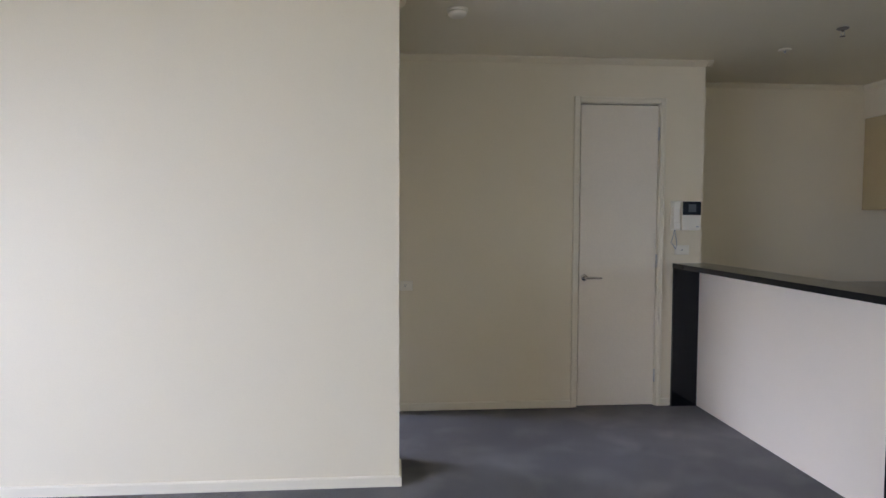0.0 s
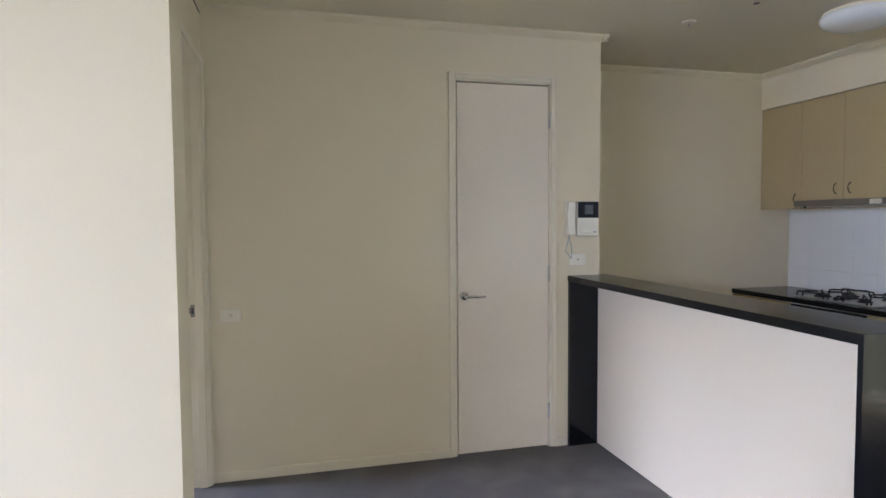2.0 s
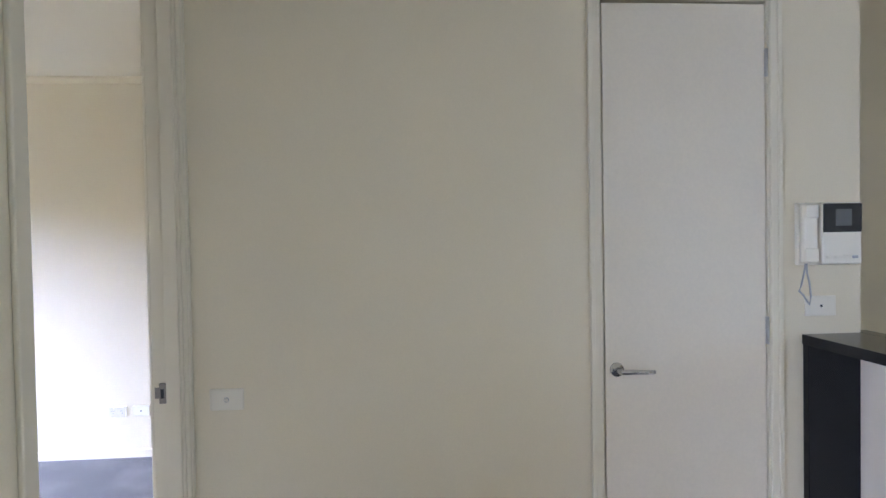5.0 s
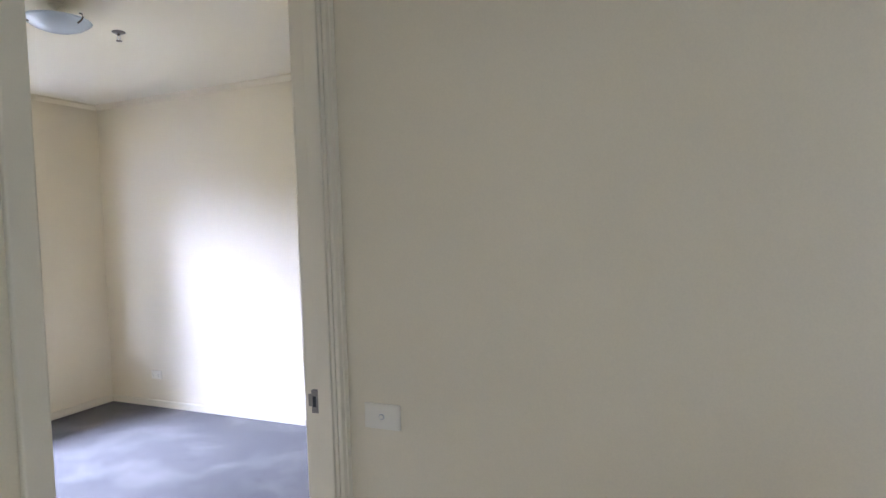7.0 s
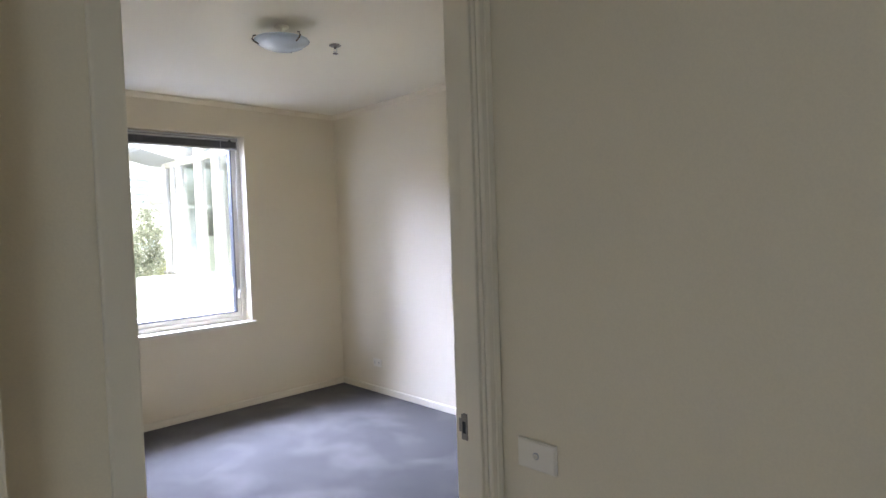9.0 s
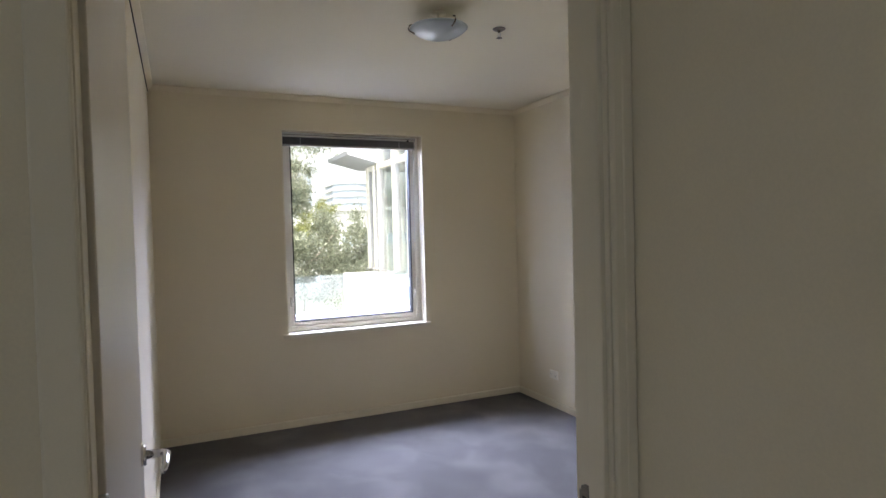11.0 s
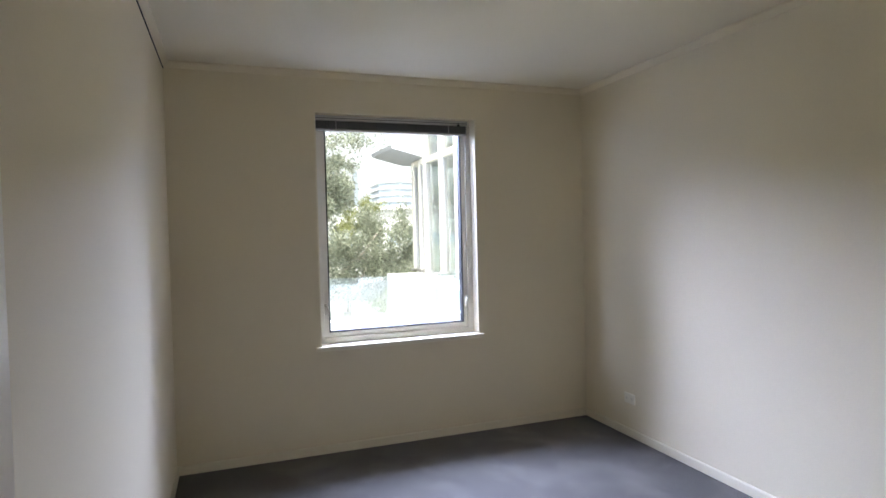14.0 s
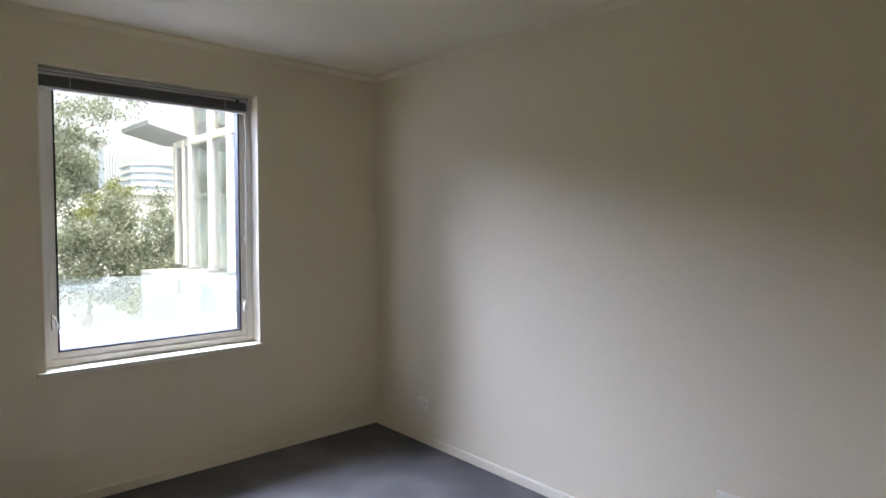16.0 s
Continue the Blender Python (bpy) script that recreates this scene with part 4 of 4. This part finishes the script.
part("top_rail", local(pv, (-9.34, FY - 0.08, 3.24, -4.8, FY + 0.0, 3.34), bevel=0.006), ALU, pv)
# flat roof over the wing, and a thin raked canopy at its far end
part("roof", local(pv, (-9.3, FY - 0.1, 3.34, -4.7, FY + 0.5, 3.55), bevel=0.01), RENDERED, pv, "white flat roof edge")
bm = bmesh.new()
prof = [(6.10, 3.00), (6.12, 2.94), (6.72, 2.79), (10.2, 2.79), (10.2, 3.05), (6.72, 3.05)]
fs = [[bm.verts.new((x, y, z + dz)) for y, z in prof] for x, dz in ((-10.75, 0.03), (-9.3, 0.0))]
for k in range(len(prof)):
    j = (k + 1) % len(prof)
    bm.faces.new((fs[0][k], fs[0][j], fs[1][j], fs[1][k]))
bm.faces.new(fs[0][::-1])
bm.faces.new(fs[1])
bmesh.ops.recalc_face_normals(bm, faces=bm.faces)
part("canopy", moved(bm, pv), RENDERED, pv, "thin white raked canopy")
for k, xx in enumerate((-9.1, -8.3, -7.5)):
    part("inner_column", local(pv, (xx, 8.6, 0.8, xx + 0.2, 8.8, 3.3)), RENDERED, pv)
part("inner_counter", local(pv, (-9.5, 8.3, 0.8, -8.0, 8.6, 1.75), (-7.6, 8.3, 0.8, -7.1, 8.7, 2.0)), FAR_WHITE, pv)


# trees
def tree(label, base, trunk_top, clumps, limbs, leaves, size, seed, leafmat):
    """Trunk, forked limbs and a crown of single leaves set in uneven clumps."""
    rnd = np.random.RandomState(seed)
    t = thing("tree", label, "tree", base)
    o = Vector(base)
    bm = bmesh.new()
    mid = (Vector(base) + Vector(trunk_top)) / 2 + Vector((0.3, -0.25, 0))
    sweep(bm, [Vector(base) - o, mid - o, Vector(trunk_top) - o], [0.24, 0.18, 0.11], 10)
    part("trunk", bm, BARK, t, "", True)
    for a, b, c, r in limbs:
        a, b, c = Vector(a), Vector(b), Vector(c)
        part("limb", sweep(bmesh.new(), [a - o, (a * 0.6 + b * 0.4) - o + Vector((0, 0.05, 0.06)), b - o, (b + c) / 2 - o + Vector((0.02, 0.06, -0.05)), c - o], [r, r * 0.8, r * 0.6, r * 0.4, r * 0.2], 8), BARK, t, "", True)
    verts, faces = [], []
    for cx, cy, cz, rx, ry, rz, share in clumps:
        n = int(leaves * share)
        # sub-clumps give an uneven outline with gaps
        subs = rnd.normal(size=(18, 3)) * 0.5
        for _ in range(n):
            s = subs[rnd.randint(len(subs))]
            p = s + rnd.normal(size=3) * 0.19
            p = np.array((cx + p[0] * rx, cy + p[1] * ry, cz + p[2] * rz)) - np.array(base)
            d = rnd.normal(size=3) + np.array((0, 0, -0.5))
            d /= np.linalg.norm(d)
            w = np.cross(d, rnd.normal(size=3))
            w /= np.linalg.norm(w) + 1e-6
            l = size * (0.6 + 0.8 * rnd.rand())
            k = len(verts)
            verts += [tuple(p), tuple(p + d * l * 0.5 + w * l * 0.20), tuple(p + d * l), tuple(p + d * l * 0.5 - w * l * 0.20)]
            faces.append((k, k + 1, k + 2, k + 3))
    me = bpy.data.meshes.new("crown")
    me.from_pydata(verts, [], faces)
    me.materials.append(leafmat)
    cr = new("crown", me)
    cr.parent = t
    cr["kind"] = "stuff"
    return t


tree("grey-green gum tree with a pale leaning limb", (-14.2, 4.6, GZ), (-14.0, 5.0, -0.6),
     [(-14, 7.15, 1.55, 0.9, 0.62, 0.80, 0.26), (-13.9, 7.35, 0.95, 0.9, 0.50, 0.75, 0.14), (-14, 6.15, 1.15, 0.9, 0.62, 0.62, 0.20), (-14.2, 6.1, 0.35, 1.0, 0.85, 0.6, 0.14), (-14, 6.9, 0.55, 0.9, 0.7, 0.5, 0.12), (-14.3, 5.2, 0.9, 1.0, 0.7, 0.9, 0.16)],
     [((-14.0, 5.0, -0.7), (-13.9, 6.1, 0.68), (-13.9, 7.05, 1.7), 0.062), ((-14.0, 5.1, -0.5), (-13.8, 6.5, 0.5), (-13.8, 6.6, 1.0), 0.04), ((-13.9, 6.4, 0.9), (-14.0, 7.1, 1.0), (-14.0, 7.6, 1.1), 0.03)],
     30000, 0.072, 3, LEAF)
tree("tall gum tree with thin drooping upper twigs", (-11.4, 4.0, GZ), (-11.2, 4.5, 0.8),
     [(-11, 5.55, 2.50, 0.6, 0.40, 0.42, 0.30), (-11, 5.25, 2.10, 0.6, 0.32, 0.50, 0.20), (-11, 5.15, 2.8, 0.6, 0.30, 0.4, 0.10), (-11, 5.95, 3.35, 0.7, 0.50, 0.30, 0.08), (-11, 5.40, 3.38, 0.6, 0.40, 0.25, 0.04), (-11, 4.5, 2.3, 0.8, 0.6, 1.1, 0.25)],
     [((-11.2, 4.5, 0.6), (-11.0, 5.15, 1.55), (-11.0, 5.5, 2.6), 0.04), ((-11.0, 5.4, 2.5), (-11.0, 5.6, 3.0), (-11.0, 6.25, 3.5), 0.018), ((-11.0, 5.2, 1.6), (-11.0, 5.0, 2.2), (-11.0, 5.35, 3.4), 0.022)],
     17000, 0.058, 7, LEAF)
tree("young yellow-green tree among grey gums", (-15.2, 6.4, GZ), (-15.2, 6.4, -0.5),
     [(-14.9, 6.45, 1.75, 0.4, 0.42, 0.32, 0.6), (-14.9, 6.9, 2.2, 0.4, 0.25, 0.25, 0.4)], [((-15.2, 6.4, -0.6), (-15.1, 6.4, 0.5), (-15.0, 6.45, 1.6), 0.04)], 2600, 0.07, 5, LEAF_YELLOW)
tree("small yellow-green tree beside the white wing", (-15.5, 8.9, GZ), (-15.5, 8.7, -1.0),
     [(-15.5, 8.45, 0.35, 0.8, 0.6, 0.4, 0.6), (-15.5, 7.6, -0.2, 0.9, 0.8, 0.5, 0.4)], [((-15.5, 8.7, -1.6), (-15.5, 8.6, -0.6), (-15.4, 8.4, 0.4), 0.05)], 3500, 0.09, 11, LEAF_YELLOW)


# distant city
def tower(label, x, y0, y1, depth, top, floors, curve, base=GZ):
    t = thing("apartment_building" if floors else "office_tower", label, "building", (x, (y0 + y1) / 2, base))
    part("core", local(t, (x - depth, y0 + 0.8, base, x - 1.2, y1 - 0.8, top)), FAR_GLASS, t, "blue-grey glazing")
    n = floors or 1
    if floors:
        for k in range(n):
            z = 5.0 + (top - 5.0) * k / (n - 1) if n > 1 else top
            bm = bmesh.new()
            seg = 12
            front = [(x + curve * (1 - ((i / seg) * 2 - 1) ** 2), y0 + (y1 - y0) * i / seg) for i in range(seg + 1)]
            ring = front + [(x - depth - 1, y1), (x - depth - 1, y0)]
            lo = [bm.verts.new((a, b, z)) for a, b in ring]
            hi = [bm.verts.new((a, b, z + (top - 5.0) / n * 0.48)) for a, b in ring]
            m = len(ring)
            for i in range(m):
                bm.faces.new((lo[i], lo[(i + 1) % m], hi[(i + 1) % m], hi[i]))
            bm.faces.new(lo[::-1])
            bm.faces.new(hi)
            bmesh.ops.recalc_face_normals(bm, faces=bm.faces)
            part("balcony_slab", moved(bm, t), FAR_WHITE, t, "pale curved balcony band")
            if k < n - 1:
                bm = bmesh.new()
                z2, z3 = z + (top - 5.0) / n * 0.48, z + (top - 5.0) / (n - 1)
                lo = [bm.verts.new((a - 0.5, b, z2)) for a, b in front]
                hi = [bm.verts.new((a - 0.5, b, z3)) for a, b in front]
                for i in range(seg):
                    bm.faces.new((lo[i], lo[i + 1], hi[i + 1], hi[i]))
                bmesh.ops.recalc_face_normals(bm, faces=bm.faces)
                part("glazing_band", moved(bm, t), FAR_GLASS, t, "pale blue-grey window band")
    else:
        for k in range(7):
            yy = y0 + (y1 - y0) * k / 6
            part("fin", local(t, (x - 1.0, yy - 0.12, base, x, yy + 0.12, top)), FAR_WHITE, t)
    return t


tower("distant white apartment block with curved balcony bands", -150, 40.8, 51.0, 12, 14.9, 7, 4.0)
tower("distant slim blue-grey office tower", -200, 46.2, 50.6, 14, 24.2, 0, 0)
tower("distant pale mid-rise tower beside the blue one", -190, 48.6, 51.2, 14, 15.5, 0, 0)
lowb = thing("warehouse_building", "distant low white flat-roofed building", "building", (-80, 25, GZ))
part("wall", local(lowb, (-92, 8, GZ, -80, 36, 5.0)), FAR_WHITE, lowb)
part("roof", local(lowb, (-93, 7.5, 5.0, -79.5, 36.5, 5.5)), FAR_WHITE, lowb)
for k in range(9):
    part("window", local(lowb, (-80.0, 10 + k * 2.9, 0.0, -79.9, 11.8 + k * 2.9, 1.6)), FAR_GLASS, lowb)
